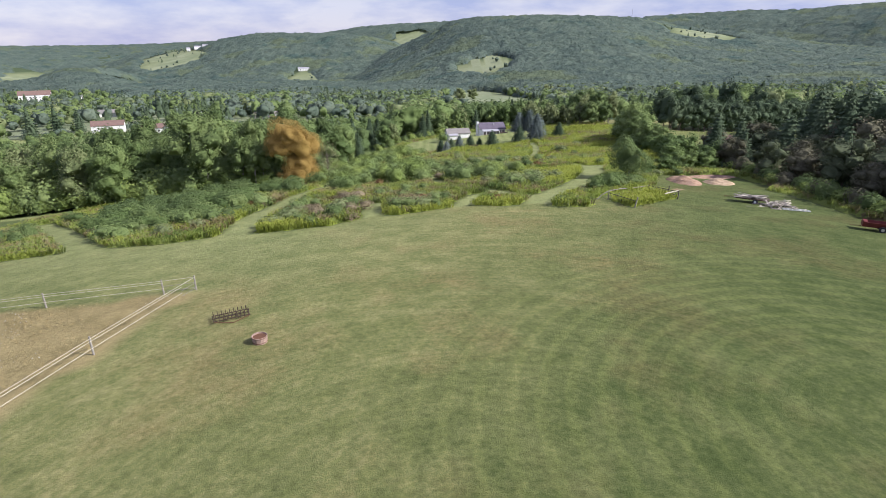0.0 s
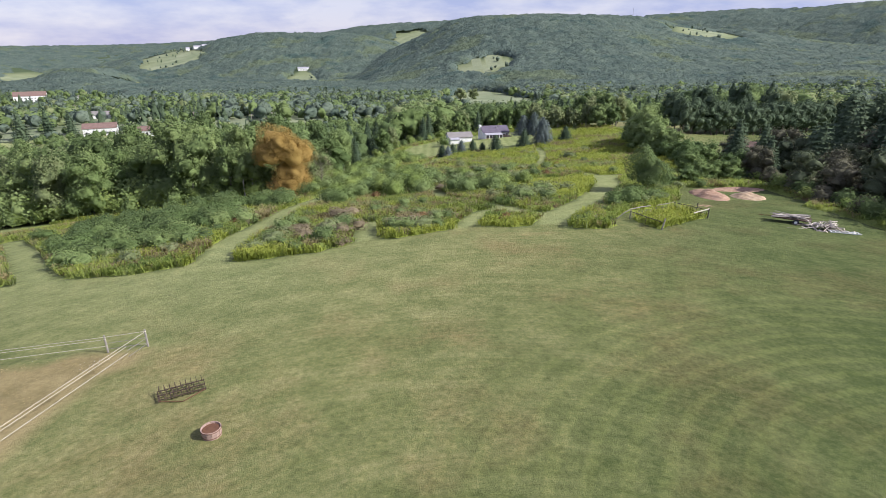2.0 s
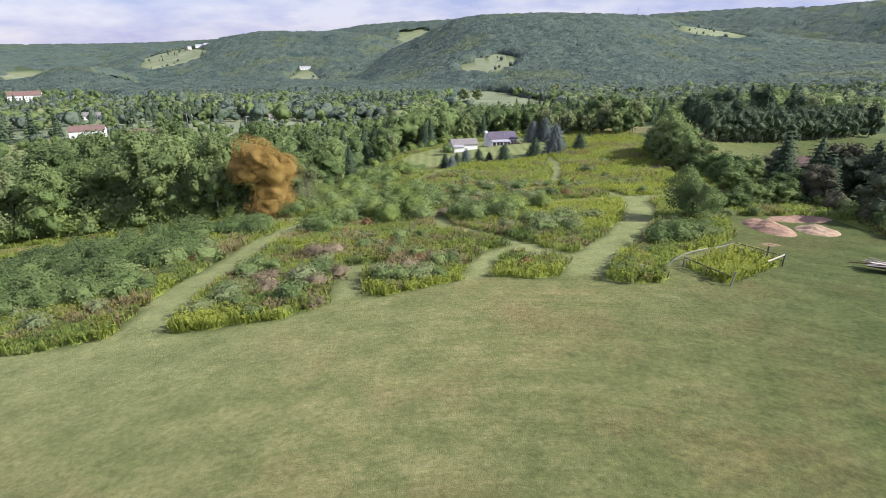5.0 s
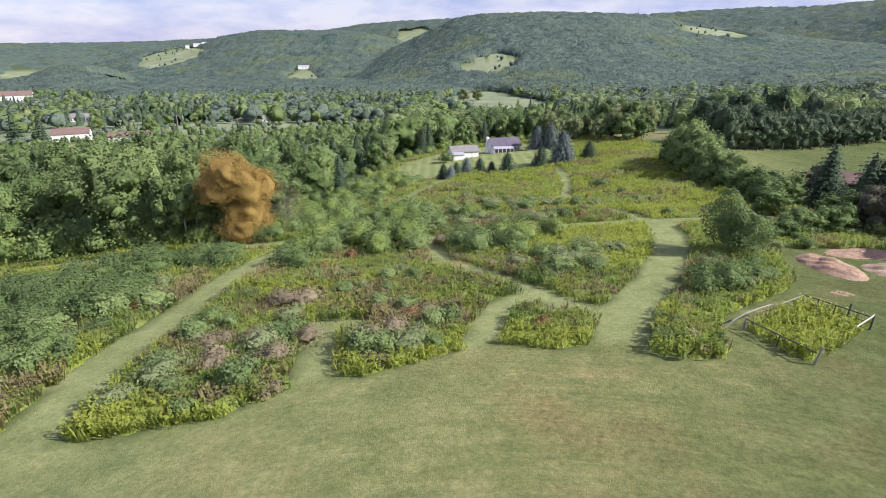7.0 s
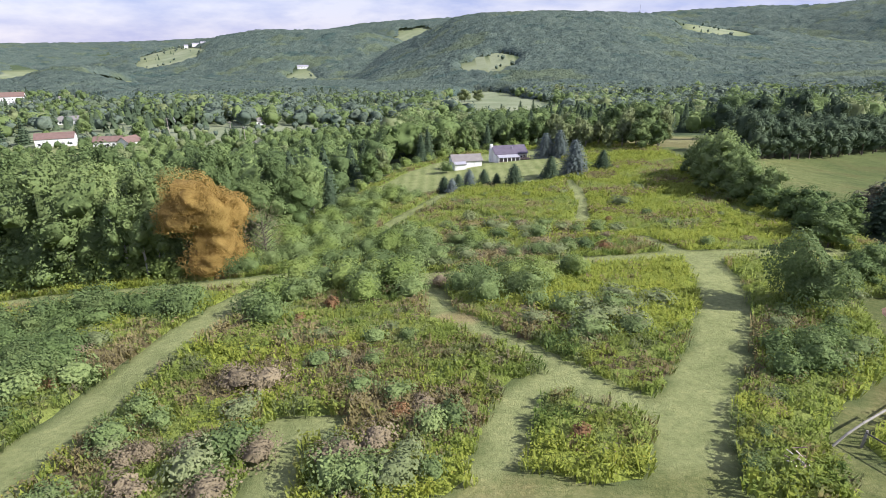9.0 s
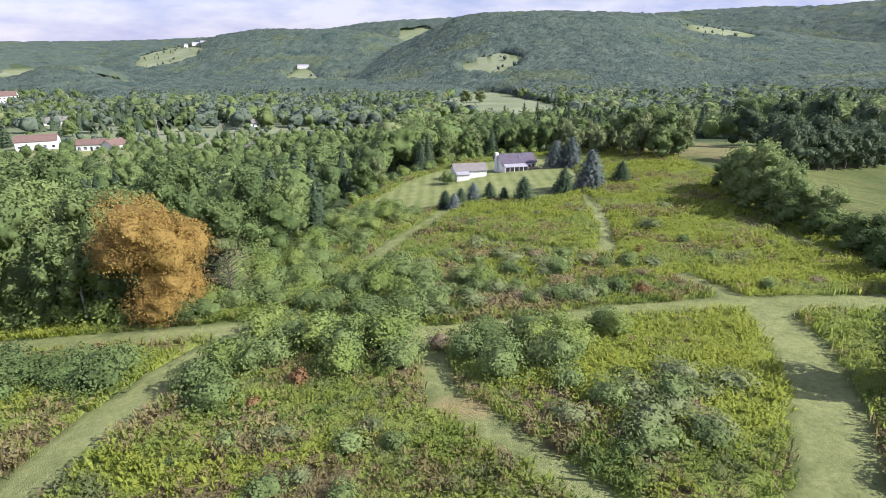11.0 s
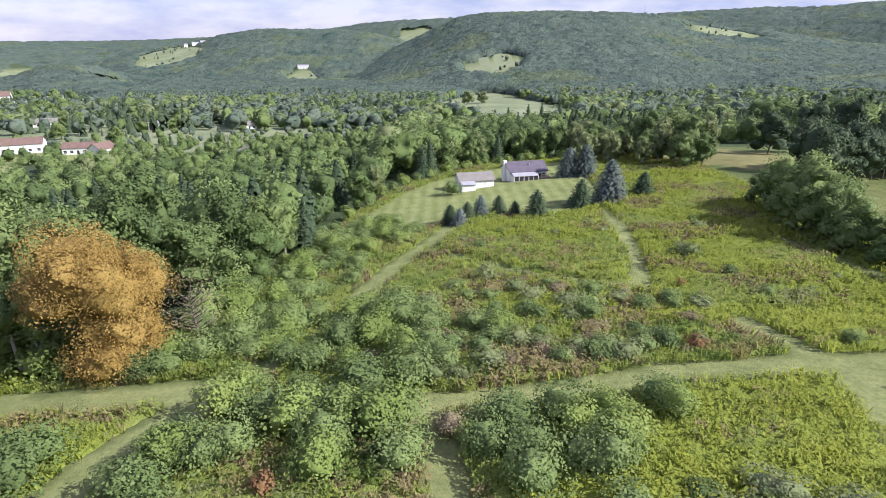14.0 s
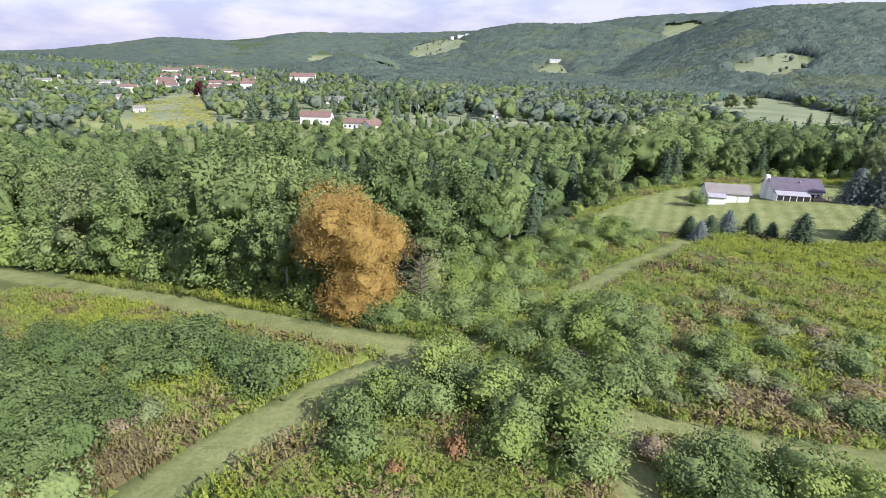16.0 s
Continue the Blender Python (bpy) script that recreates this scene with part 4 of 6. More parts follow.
# ---- shrubs of the meadow ----
def shrub(name, mat, h, w, n, leaf, seed, label, lobes=9):
    gen = np.random.default_rng(seed)
    ob = thing(name, Matrix(), label, "shrub")
    bm = bmesh.new()
    rod(bm, (0, 0, -0.15), (gen.uniform(-0.2, 0.2), gen.uniform(-0.2, 0.2), h * 0.75), 0.05, 0.012, 5)
    part("stem", bm, BARK, ob)
    part("foliage", broad_crown("foliage", mat, h, w, 0.0, n, leaf, gen, lobes), None, ob)
    return ob


SHRUBS = [
    shrub("dogwood_shrub", OAK, 2.0, 3.4, 460, 0.25, 81, "spreading green dogwood in the meadow"),
    shrub("willow_shrub", GREYLEAF, 1.9, 3.2, 460, 0.25, 82, "grey-green willow shrub in the meadow"),
    shrub("bramble_thicket", DRYHERB, 1.3, 3.0, 420, 0.24, 83, "russet bramble thicket in the meadow"),
    shrub("sumac_shrub", OAK, 2.3, 2.8, 460, 0.25, 84, "green young sumac in the meadow"),
    shrub("honeysuckle_shrub", DEEP, 1.8, 3.0, 460, 0.25, 85, "dark green honeysuckle in the meadow"),
    shrub("seedy_shrub", MAUVE, 1.4, 2.7, 420, 0.22, 86, "brownish shrub gone to seed in the meadow"),
]
BIG = [
    shrub("poplar_sapling", LIME, 4.2, 4.6, 820, 0.30, 91, "thick light green poplar sapling in the meadow", 9),
    shrub("alder_sapling", OAK, 3.6, 4.8, 820, 0.30, 92, "bushy green alder sapling in the thicket", 9),
    shrub("buckthorn_shrub", OAK, 3.3, 4.8, 820, 0.30, 93, "dense green buckthorn with small leaves", 9),
]
sr = np.random.default_rng(17)


def zone(q, step, lo, hi):
    """Spots inside an ellipse of the plan that stand clear of the mown ground."""
    s = jitter_spots(q[0] - q[2], q[0] + q[2], q[1] - q[3], q[1] + q[3], step, lambda x, y: ellipse_at(x, y, q) < 1 and rough_at(x, y) and soft_path(x, y) > (0.5 if -22 < x < -6 and 112 < y < 136 else 1.2) and float(np.interp(x, WOOD_X, WOOD_Y)) > y - 3, lambda g: g.uniform(lo, hi), sr)
    return s


thick = (zone((-5, 104.5, 5.2, 5.4), 3.1, 0.8, 1.1) + zone((-14, 108, 9.5, 4.6), 3.3, 0.75, 1.05) + zone((-18.5, 104.5, 3, 3.5), 2.6, 0.75, 1.0) + zone((-10, 121, 12, 11), 3.6, 0.65, 1.0) + zone((-20, 142, 9, 22), 4.0, 0.6, 1.0) + zone((-23, 122, 8, 6), 3.0, 0.6, 0.9)
         + zone((-14, 168, 8, 12), 3.6, 0.6, 0.9) + zone((7.5, 103, 5.5, 5), 2.9, 0.7, 0.95) + zone((15.5, 107, 2.4, 2.4), 2.4, 0.6, 0.8) + zone((5, 123, 2.5, 2.5), 2.4, 0.55, 0.75) + zone((-36, 105, 9, 4.4), 3.2, 0.8, 1.05) + zone((-49, 96, 12, 9), 3.8, 0.7, 1.0)
         + zone((-58, 84, 16, 18), 5.5, 0.5, 0.85) + zone((-44, 84, 13, 15), 3.7, 0.6, 0.95) + zone((-39, 91, 7, 5), 3.2, 0.6, 0.95) + zone((-4, 160, 4, 10), 3.5, 0.4, 0.7))
thick = [q for q in thick if ellipse_at(q[0], q[1], (-12, 99.5, 4.2, 3.4)) > 1]
under = [(x + sr.uniform(-1, 1), float(np.interp(x, WOOD_X, WOOD_Y)) + sr.uniform(-1.6, 1.4), sr.uniform(0.8, 1.5)) for x in np.arange(-118, -37, 1.8)] + [(-36.5, 119.9, 0.65), (-34.3, 119.3, 0.5), (-31.8, 119.4, 0.55), (-29.2, 120.6, 0.75), (-27, 121.5, 0.8)]
under += [(x + sr.uniform(-1, 1), float(np.interp(x, WOOD_X, WOOD_Y)) + sr.uniform(-0.5, 2.0), sr.uniform(0.6, 1.0)) for x in np.arange(-22, 60, 2.6)]
under += [(-29 + sr.uniform(0, 2), y, sr.uniform(0.7, 1.1)) for y in np.arange(129, 150, 2.5)]
under += [(x + sr.uniform(-1.2, 1.2), float(np.interp(x, WOOD_X, WOOD_Y)) + sr.uniform(0.6, 2.6), sr.uniform(1.5, 2.1)) for x in np.arange(-116, -41, 3.6)]
UNDER = [shrub("edge_bush", OAK, 4.2, 4.2, 460, 0.38, 97, "green bush at the foot of the wood", 10), shrub("edge_hazel", LIME, 3.6, 4.4, 460, 0.38, 98, "light green hazel at the foot of the wood", 10)]
scatter(UNDER, under, "bushes along the wood")
DARKBIG = [shrub("elder_sapling", DEEP, 3.7, 4.6, 820, 0.3, 106, "dark green elder thicket beside the mown path", 9), shrub("hazel_sapling", SHADOWLEAF, 3.5, 4.6, 820, 0.3, 107, "green hazel thicket beside the mown path", 9)]
scatter(BIG, [q for q in thick if q[0] > -27], "saplings of the thicket")
scatter(DARKBIG, [q for q in thick if q[0] <= -27], "dark saplings of the thicket")
low = (zone((-17, 74, 12, 9), 2.9, 0.6, 1.1) + zone((-4, 77, 6, 6), 2.8, 0.6, 1.0) + zone((22, 82, 3, 4), 2.6, 0.4, 0.7)
       + zone((-42, 80, 15, 17), 4.0, 0.7, 1.2) + zone((-6, 90, 12, 8), 4.2, 0.5, 0.8) + zone((14, 94, 6, 7), 3.0, 0.6, 1.1) + zone((19, 97, 3, 3), 2.6, 0.8, 1.2)
       + zone((8, 126, 22, 11), 3.4, 0.65, 1.15) + zone((12, 117, 14, 3.5), 2.8, 0.6, 1.0) + zone((40, 128, 10, 14), 8.0, 0.5, 0.9) + zone((12, 155, 20, 16), 6.5, 0.4, 0.75)
       + zone((42, 165, 13, 22), 9.5, 0.45, 0.8))
scatter(SHRUBS + [SHRUBS[0], SHRUBS[1], SHRUBS[5], SHRUBS[1], SHRUBS[3]], low, "shrubs of the meadow")
VIBURNUM = [shrub("viburnum_shrub", DEEP, 2.1, 3.0, 620, 0.19, 87, "dense dark green viburnum beside the mown path", 9), shrub("privet_shrub", GREYLEAF, 1.8, 2.8, 560, 0.18, 88, "grey-green privet beside the mown path", 9)]
scatter(VIBURNUM, [(17.6, 73.0, 0.62), (18.6, 74.4, 0.6), (19.6, 75.6, 0.55), (17.9, 75.0, 0.5)] + zone((31, 88.5, 5, 5), 3.0, 0.7, 1.0) + zone((41, 97, 6, 3), 3.2, 0.6, 0.9), "dark shrubs beside the mown path")
scatter([shrub("smartweed_clump", MAUVE, 1.9, 3.4, 420, 0.22, 89, "pinkish-grey seeding clump in the meadow", 10)], [(-5.5, 74.6, 1.0), (-3.4, 76.0, 0.9), (-15.2, 85, 1.05), (-13.0, 84.6, 1.0), (-16.2, 71.2, 0.8), (-12.2, 72.4, 0.95), (-10.6, 76, 0.8), (-18, 76.5, 0.7), (0.5, 106.5, 0.8)], "pinkish clumps of the meadow")
scatter([shrub("grey_dogwood", GREYLEAF, 2.3, 4.2, 560, 0.26, 101, "broad grey-green dogwood mound in the meadow", 11)], [(14, 92.5, 1.0), (16.5, 94.5, 0.75), (-1.5, 114.2, 0.9), (1.5, 113.9, 0.6), (-20, 70, 0.85), (-22, 67, 0.7), (-33, 96, 0.8), (18.2, 98.5, 0.9)], "grey mounds of the meadow")
scatter([shrub("dark_viburnum", SHADOWLEAF, 3.0, 4.4, 640, 0.27, 102, "large dense dark green viburnum beside the mown path", 11)], [(-16.8, 98.2, 1.0), (-18.2, 100.8, 0.85), (-34.5, 91.5, 0.8), (-19.3, 106, 0.8), (25.6, 83.0, 0.8), (28.0, 83.4, 0.95), (29.6, 86.2, 0.9), (26.9, 86.6, 0.75), (32.2, 87.6, 0.7)], "dark viburnums")
scatter([shrub("rusty_sumac", RUSTLEAF, 1.5, 1.9, 300, 0.22, 103, "small sumac turned rust-red", 9)], [(-11, 101.3, 1.0), (-16.5, 113.2, 1.1), (-13.6, 98.0, 0.7), (9, 76.4, 0.75), (22.5, 117.2, 1.0), (19, 118, 0.8), (-2.2, 79.5, 0.8), (-31, 87, 0.8), (28, 133, 0.8)], "rust-red sumacs")
scatter([shrub("garden_bush", DEEP, 2.6, 3.2, 900, 0.2, 99, "round dark clipped bush in front of the garage", 12)], [(2.4, 197.8, 1.3)], "")
scatter([shrub("juniper_bush", GREYLEAF, 2.6, 2.4, 520, 0.26, 95, "round grey-green juniper in the meadow")], [(5.7, 139, 1.0)], "")
scatter([shrub("spirea_bush", GREYLEAF, 2.4, 4.2, 620, 0.3, 96, "broad grey-green bush in the yellow meadow")], [(33.5, 144.5, 1.0), (41.5, 158, 0.7)], "grey bushes")

# ---- the tall meadow ----
def stamp(template, at, turn, size, lift=1.0):
    """Copies of a template of leaves, joined into one array."""
    template, shade = template
    c, s = np.cos(turn)[:, None], np.sin(turn)[:, None]
    t = template[None] * size[:, None, None]
    v = np.stack([t[..., 0] * c - t[..., 1] * s, t[..., 0] * s + t[..., 1] * c, t[..., 2] * lift], -1) + at[:, None]
    k = np.broadcast_to(shade[None], t.shape)
    k = np.stack([k[..., 0] * c - k[..., 1] * s, k[..., 0] * s + k[..., 1] * c, k[..., 2]], -1)
    return np.concatenate([v, k], -1).reshape(-1, 6)


def joined(name, sets, mat, label, category):
    """Stamped leaves as one object of countless pieces."""
    v = np.vstack(sets)
    ob = new(name, bulk(name, v[:, :3], np.arange(len(v)).reshape(-1, 4), [mat], normals=v[:, 3:]))
    return tagged(ob, label, category, kind="stuff")


def herb(gen, blades, tops, h=1.1, leaf=0.27):
    """A leafy stalk: a few upright blades and many leaves spread to the sky."""
    v, g = ([np.zeros(3)] * 4, [[0, 0, 1.0]] * 4) if not blades else ([], [])
    for i in range(blades):
        a, lean, w = gen.uniform(0, 6.28), gen.uniform(0.15, 0.4), gen.uniform(0.06, 0.11)
        b = np.array([math.cos(a) * 0.22, math.sin(a) * 0.22, 0]) * gen.uniform(0.2, 1.2)
        o, side = np.array([math.cos(a), math.sin(a), 0]), np.array([-math.sin(a), math.cos(a), 0])
        hh = h * gen.uniform(0.7, 1.05)
        g += [(-o * hh + [0, 0, lean]) / math.hypot(hh, lean)] * 4
        v += [b, b + o * lean * 0.45 - side * w + [0, 0, hh * 0.6], b + o * lean + [0, 0, hh], b + o * lean * 0.45 + side * w + [0, 0, hh * 0.6]]
    q = np.stack([gen.uniform(-0.36, 0.36, tops), gen.uniform(-0.36, 0.36, tops), gen.uniform(0.5, 1.0, tops) * h], 1)
    l, _, nv = leaves(q, np.tile([0, 0, 1.0], (tops, 1)) + q * [0.5, 0.5, 0], leaf, gen, 0.5, 0.7, 1.6)
    up = np.array(g).reshape(-1, 3) + [0, 0, 0.55]
    return np.vstack([np.array(v), l]), np.vstack([up / np.linalg.norm(up, axis=1, keepdims=True), nv])


def plume(gen, n, h=1.12):
    q = np.stack([gen.uniform(-0.26, 0.26, n), gen.uniform(-0.26, 0.26, n), h * gen.uniform(0.9, 1.08, n)], 1)
    return leaves(q, np.tile([0, 0, 1.0], (n, 1)), 0.11, gen, 0.6, 0.8)[::2]


def patchy(x, y, a, b, c):
    """A slow, uneven pattern between 0 and 1 over the land."""
    return 0.5 + 0.25 * np.sin(x / a + 2.1 * np.sin(y / b) + c) + 0.25 * np.sin(y / a * 1.3 + 1.7 * np.sin(x / b + c) - c)


def meadow_kinds(x, y):
    """How dry and how full of goldenrod the meadow is, and where it borders the mown field."""
    low = ellipse_at(x, y, (-14, 98, 10, 7)) < 1
    dry = patchy(x, y, 5.0, 3.2, 1.9) + 0.14 * ((x < 3) & (y < 100)) + 0.2 * low + 0.2 * (ellipse_at(x, y, (18, 119, 12, 4.5)) < 1) + 0.2 * (ellipse_at(x, y, (3, 122, 6, 4)) < 1) + 0.22 * (ellipse_at(x, y, (19.5, 92, 3.4, 4.5)) < 1) + 0.2 * (ellipse_at(x, y, (45, 127, 4, 6)) < 1) + 0.14 * (ellipse_at(x, y, (3, 97.5, 5, 2.5)) < 1) + 0.06 * (ellipse_at(x, y, (-29, 97, 4, 8)) < 1)
    gold = (patchy(x, y, 7.0, 5.0, 4.4) + 0.3 * ((x > 26) & (y > 118)) + 0.06 * ((x > 8) & (y > 135)) + 0.6 * inside(x, y, PEN) + 0.3 * (ellipse_at(x, y, (21, 78.7, 1.8, 1.6)) < 1) - 0.1 * ((x > 21) & (x < 36) & (y > 80) & (y < 96)) + 0.24 * ((x > 12) & (x < 30) & (y > 96) & (y < 112))
            - 0.28 * ((x < -28) | ((x < 4) & (y > 95))) + 0.42 * ((x < -33) & (y > 107)) - 0.45 * low)
    border = (y - np.interp(x, FIELD_X, FIELD_Y) < 2.2) & (x < 44)
    return dry - 0.3 * ((x > 10) & (x < 30) & (y > 96) & (y < 113)), gold + 0.22 * border - 0.5 * ((x > 40) & (y < 105)), border


def meadow(name, x0, x1, y0, y1, per_m2, blades, tops, blooms, seed, grow=1.0, leaf=0.27, but=None):
    gen = np.random.default_rng(seed)
    n = int((x1 - x0) * (y1 - y0) * per_m2)
    x, y = gen.uniform(x0, x1, n), gen.uniform(y0, y1, n)
    keep = rough_at(x, y) & (y < np.interp(x, WOOD_X, WOOD_Y) + 2) & ~((x > 57) & (y < 128))
    if but:
        keep &= ~((x > but[0]) & (x < but[1]) & (y > but[2]) & (y < but[3]))
    x, y = x[keep], y[keep]
    n = len(x)
    at = np.stack([x, y, ground_z(x, y) - 0.04], 1)
    turn, size = gen.uniform(0, 6.28, n), gen.uniform(0.65, 1.15, n) * (0.75 + 0.45 * patchy(x, y, 6, 4, 0.3)) * grow * np.where(inside(x, y, PEN), 1.3, 1.0)
    # the growth thins out to bare stalks where it is dry
    dry, gold, border = meadow_kinds(x, y)
    dry, gold = dry + gen.uniform(-0.3, 0.3, n), gold + gen.uniform(-0.12, 0.12, n)
    golden = (gold > 0.62) & ((dry < 0.86) | border)
    kinds = (("green", ~golden & ((dry < 0.86) | border), HERB), ("golden", golden, GOLDHERB), ("russet", (dry >= 0.86) & ~border, DRYHERB))
    for word, pick, mat in kinds:
        idx = np.nonzero(pick)[0]
        vs = []
        for k in range(6):
            sel = idx[k::6]
            vs.append(stamp(herb(gen, blades, tops, 1.1, leaf), at[sel], turn[sel], size[sel]))
        joined(name + "_" + word, vs, mat, "tall %s meadow plants growing close together" % {"green": "mixed green", "golden": "yellow-green goldenrod", "russet": "dry russet"}[word], "meadow plants")
    for word, pick, mat in (("yellow", (gold > 0.74) & (dry < 0.86) & (gen.random(n) < 0.75), FLOWER), ("brown", (dry > 0.95), MAUVE)):
        idx = np.nonzero(pick)[0]
        vs = [stamp(plume(gen, blooms), at[idx[k::4]], turn[idx[k::4]], size[idx[k::4]]) for k in range(4)]
        joined(name + "_" + word + "_blooms", vs, mat, "%s plumes over the tall meadow plants" % ("bright yellow goldenrod" if word == "yellow" else "faded brown"), "flowers")


def canopy(name, x0, x1, y0, y1, step, high, seed):
    """The closed, uneven top of the growth, below the tips of the stalks."""
    gen = np.random.default_rng(seed)
    xs, ys = np.arange(x0, x1, step), np.arange(y0, y1, step)
    x, y = np.meshgrid(xs, ys)
    shape = x.shape
    x, y = x.ravel() + gen.uniform(-0.3, 0.3, x.size) * step, y.ravel() + gen.uniform(-0.3, 0.3, x.size) * step
    grown = rough_at(x, y) & rough_at(x, y - 0.7) & (soft_path(x, y) > 0.6) & (y < np.interp(x, WOOD_X, WOOD_Y) + 2) & ~((x > 57) & (y < 128))
    h = high * (0.75 + 0.45 * patchy(x, y, 6, 4, 0.3)) * (0.55 + 0.25 * np.sin(x * 1.9 + 1.3 * np.sin(y * 1.1)) * np.sin(y * 1.7 + np.sin(x)) + gen.uniform(-0.28, 0.28, x.size))
    z = ground_z(x, y) + np.where(grown, h, -0.03)
    i = np.arange(x.size).reshape(shape)
    f = np.stack([i[:-1, :-1], i[:-1, 1:], i[1:, 1:], i[1:, :-1]], -1).reshape(-1, 4)
    kept = grown[f].any(1)
    mx, my = x[f].mean(1), y[f].mean(1)
    dry, gold, border = meadow_kinds(mx, my)
    dry, gold = dry + gen.uniform(-0.2, 0.2, len(f)), gold + gen.uniform(-0.1, 0.1, len(f))
    slots = np.where((gold > 0.62) & ((dry < 0.86) | border), 1, np.where((dry >= 0.86) & ~border, 2, 0))
    f = f[kept]
    used, f = np.unique(f, return_inverse=True)
    # the sheet takes the shade-darkened leaf colours, so the stalks stand out
    me = bulk(name, np.stack([x, y, z], 1)[used], f.reshape(-1, 4), [SHADEHERB, SHADEGOLD, SHADEDRY], slots[kept])
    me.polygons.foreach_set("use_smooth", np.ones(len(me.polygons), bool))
    tagged(new(name, me), "dense lower growth of the tall meadow, coloured as shaded", "meadow plants", kind="stuff")


canopy("near_undergrowth", -84, 58, 57, 127, 0.6, 0.82, 103)
canopy("far_undergrowth", -34, 64, 126, 250, 0.9, 0.9, 104)
meadow("front_meadow", -36, 38, 58, 93, 5.6, 3, 6, 4, 105, 1.0, 0.26)
meadow("near_meadow", -84, 58, 58, 126, 5.2, 2, 6, 4, 101, 1.0, 0.29, (-36, 38, 58, 93))
meadow("far_meadow", -34, 64, 126, 250, 2.9, 2, 5, 3, 102, 1.1, 0.34)

# ---- woods of the valley and the hills ----
def puff_tree(gen, n, leaf, net):
    """A crown of n leaf clumps over a dense inside, 1 high and about 0.9 wide."""
    return lumpy_crown((0, 0, 0.5), (0.42, 0.42, 0.46), n, leaf, gen, net, 1.0, 1.1, 0.8, 1.3, 0.02)


def dome_tree(gen, sides, profile):
    """A closed, uneven crown for distant woods: rings of (height, radius) and a cap."""
    v = []
    for z, r in profile:
        a0 = gen.uniform(0, 6.28)
        for k in range(sides):
            a, q = a0 + 6.2832 * k / sides, r * gen.uniform(0.78, 1.22)
            v.append((math.cos(a) * q, math.sin(a) * q, z + gen.uniform(-0.07, 0.07)))
    v = np.array(v)
    f = [(i * sides + k, i * sides + (k + 1) % sides, (i + 1) * sides + (k + 1) % sides, (i + 1) * sides + k) for i in range(len(profile) - 1) for k in range(sides)]
    t = (len(profile) - 1) * sides
    f += [(t, t + 1, t + 2, t + 3)] + ([(t, t + 3, t + 4, t + 5)] if sides == 6 else [])
    nv = v - [0, 0, 0.3]
    nv = nv / np.linalg.norm(nv, axis=1, keepdims=True) + [0, 0, 1.1]
    return v, np.array(f), nv / np.linalg.norm(nv, axis=1, keepdims=True)


def spire_tree(gen, n, leaf):
    """A narrow conifer: a ragged cone with sprays round it."""
    u = gen.random(n) ** 0.7
    a = gen.uniform(0, 6.28, n)
    r = 0.27 * (1 - u) + 0.02
    p = np.stack([np.cos(a) * r, np.sin(a) * r, 0.08 + 0.92 * u], 1)
    v, f, nv = leaves(p, np.stack([np.cos(a), np.sin(a), np.full(n, 0.5)], 1), leaf, gen, 0.7, 0.4, 0.5)
    cv, cf, cn = dome_tree(gen, 4, ((0.04, 0.25), (0.5, 0.15), (0.98, 0.02)))
    return np.vstack([cv, v]), np.vstack([cf, f + len(cv)]), np.vstack([cn, nv])


def grove(name, templates, at, turn, size, mat, label, wide=1.0):
    """Copies of a few crowns, joined into one wood that nobody could count."""
    vs, fs, n = [], [], 0
    for k, (v, f, nv) in enumerate(templates):
        pick = slice(k, None, len(templates))
        m = len(at[pick])
        if not m:
            continue
        vs.append(stamp((v * [wide, wide, 1], nv), at[pick], turn[pick], size[pick]))
        fs.append((f[None] + (np.arange(m) * len(v))[:, None, None]).reshape(-1, 4) + n)
        n += m * len(v)
    v = np.vstack(vs)
    return tagged(new(name, bulk(name, v[:, :3], np.vstack(fs), [mat], normals=v[:, 3:])), label, "woods", kind="stuff")


def hill_shade():
    """The highest line of sight that the land blocks, by bearing and distance: what lies below it stays unseen from the valley."""
    az, r = np.arange(-72, 48, 0.5), np.arange(300, 5600, 25.0)
    a, q = np.meshgrid(np.radians(az), r, indexing="ij")
    el = np.degrees(np.arctan2(ground_z(np.sin(a) * q, np.cos(a) * q) + 5 - 24, q))
    return az, r, np.maximum.accumulate(el, 1)


SHADE_AZ, SHADE_R, SHADE_EL = hill_shade()


def in_sight(x, y, top):
    r, az = np.hypot(x, y), np.degrees(np.arctan2(x, y))
    i = np.clip(np.round((az - SHADE_AZ[0]) / 0.5).astype(int), 0, len(SHADE_AZ) - 1)
    j = np.clip(((r - SHADE_R[0]) / 25).astype(int) - 2, 0, len(SHADE_R) - 1)
    return (r < 400) | (np.degrees(np.arctan2(ground_z(x, y) + top - 24, r)) > SHADE_EL[i, j] - 0.08)


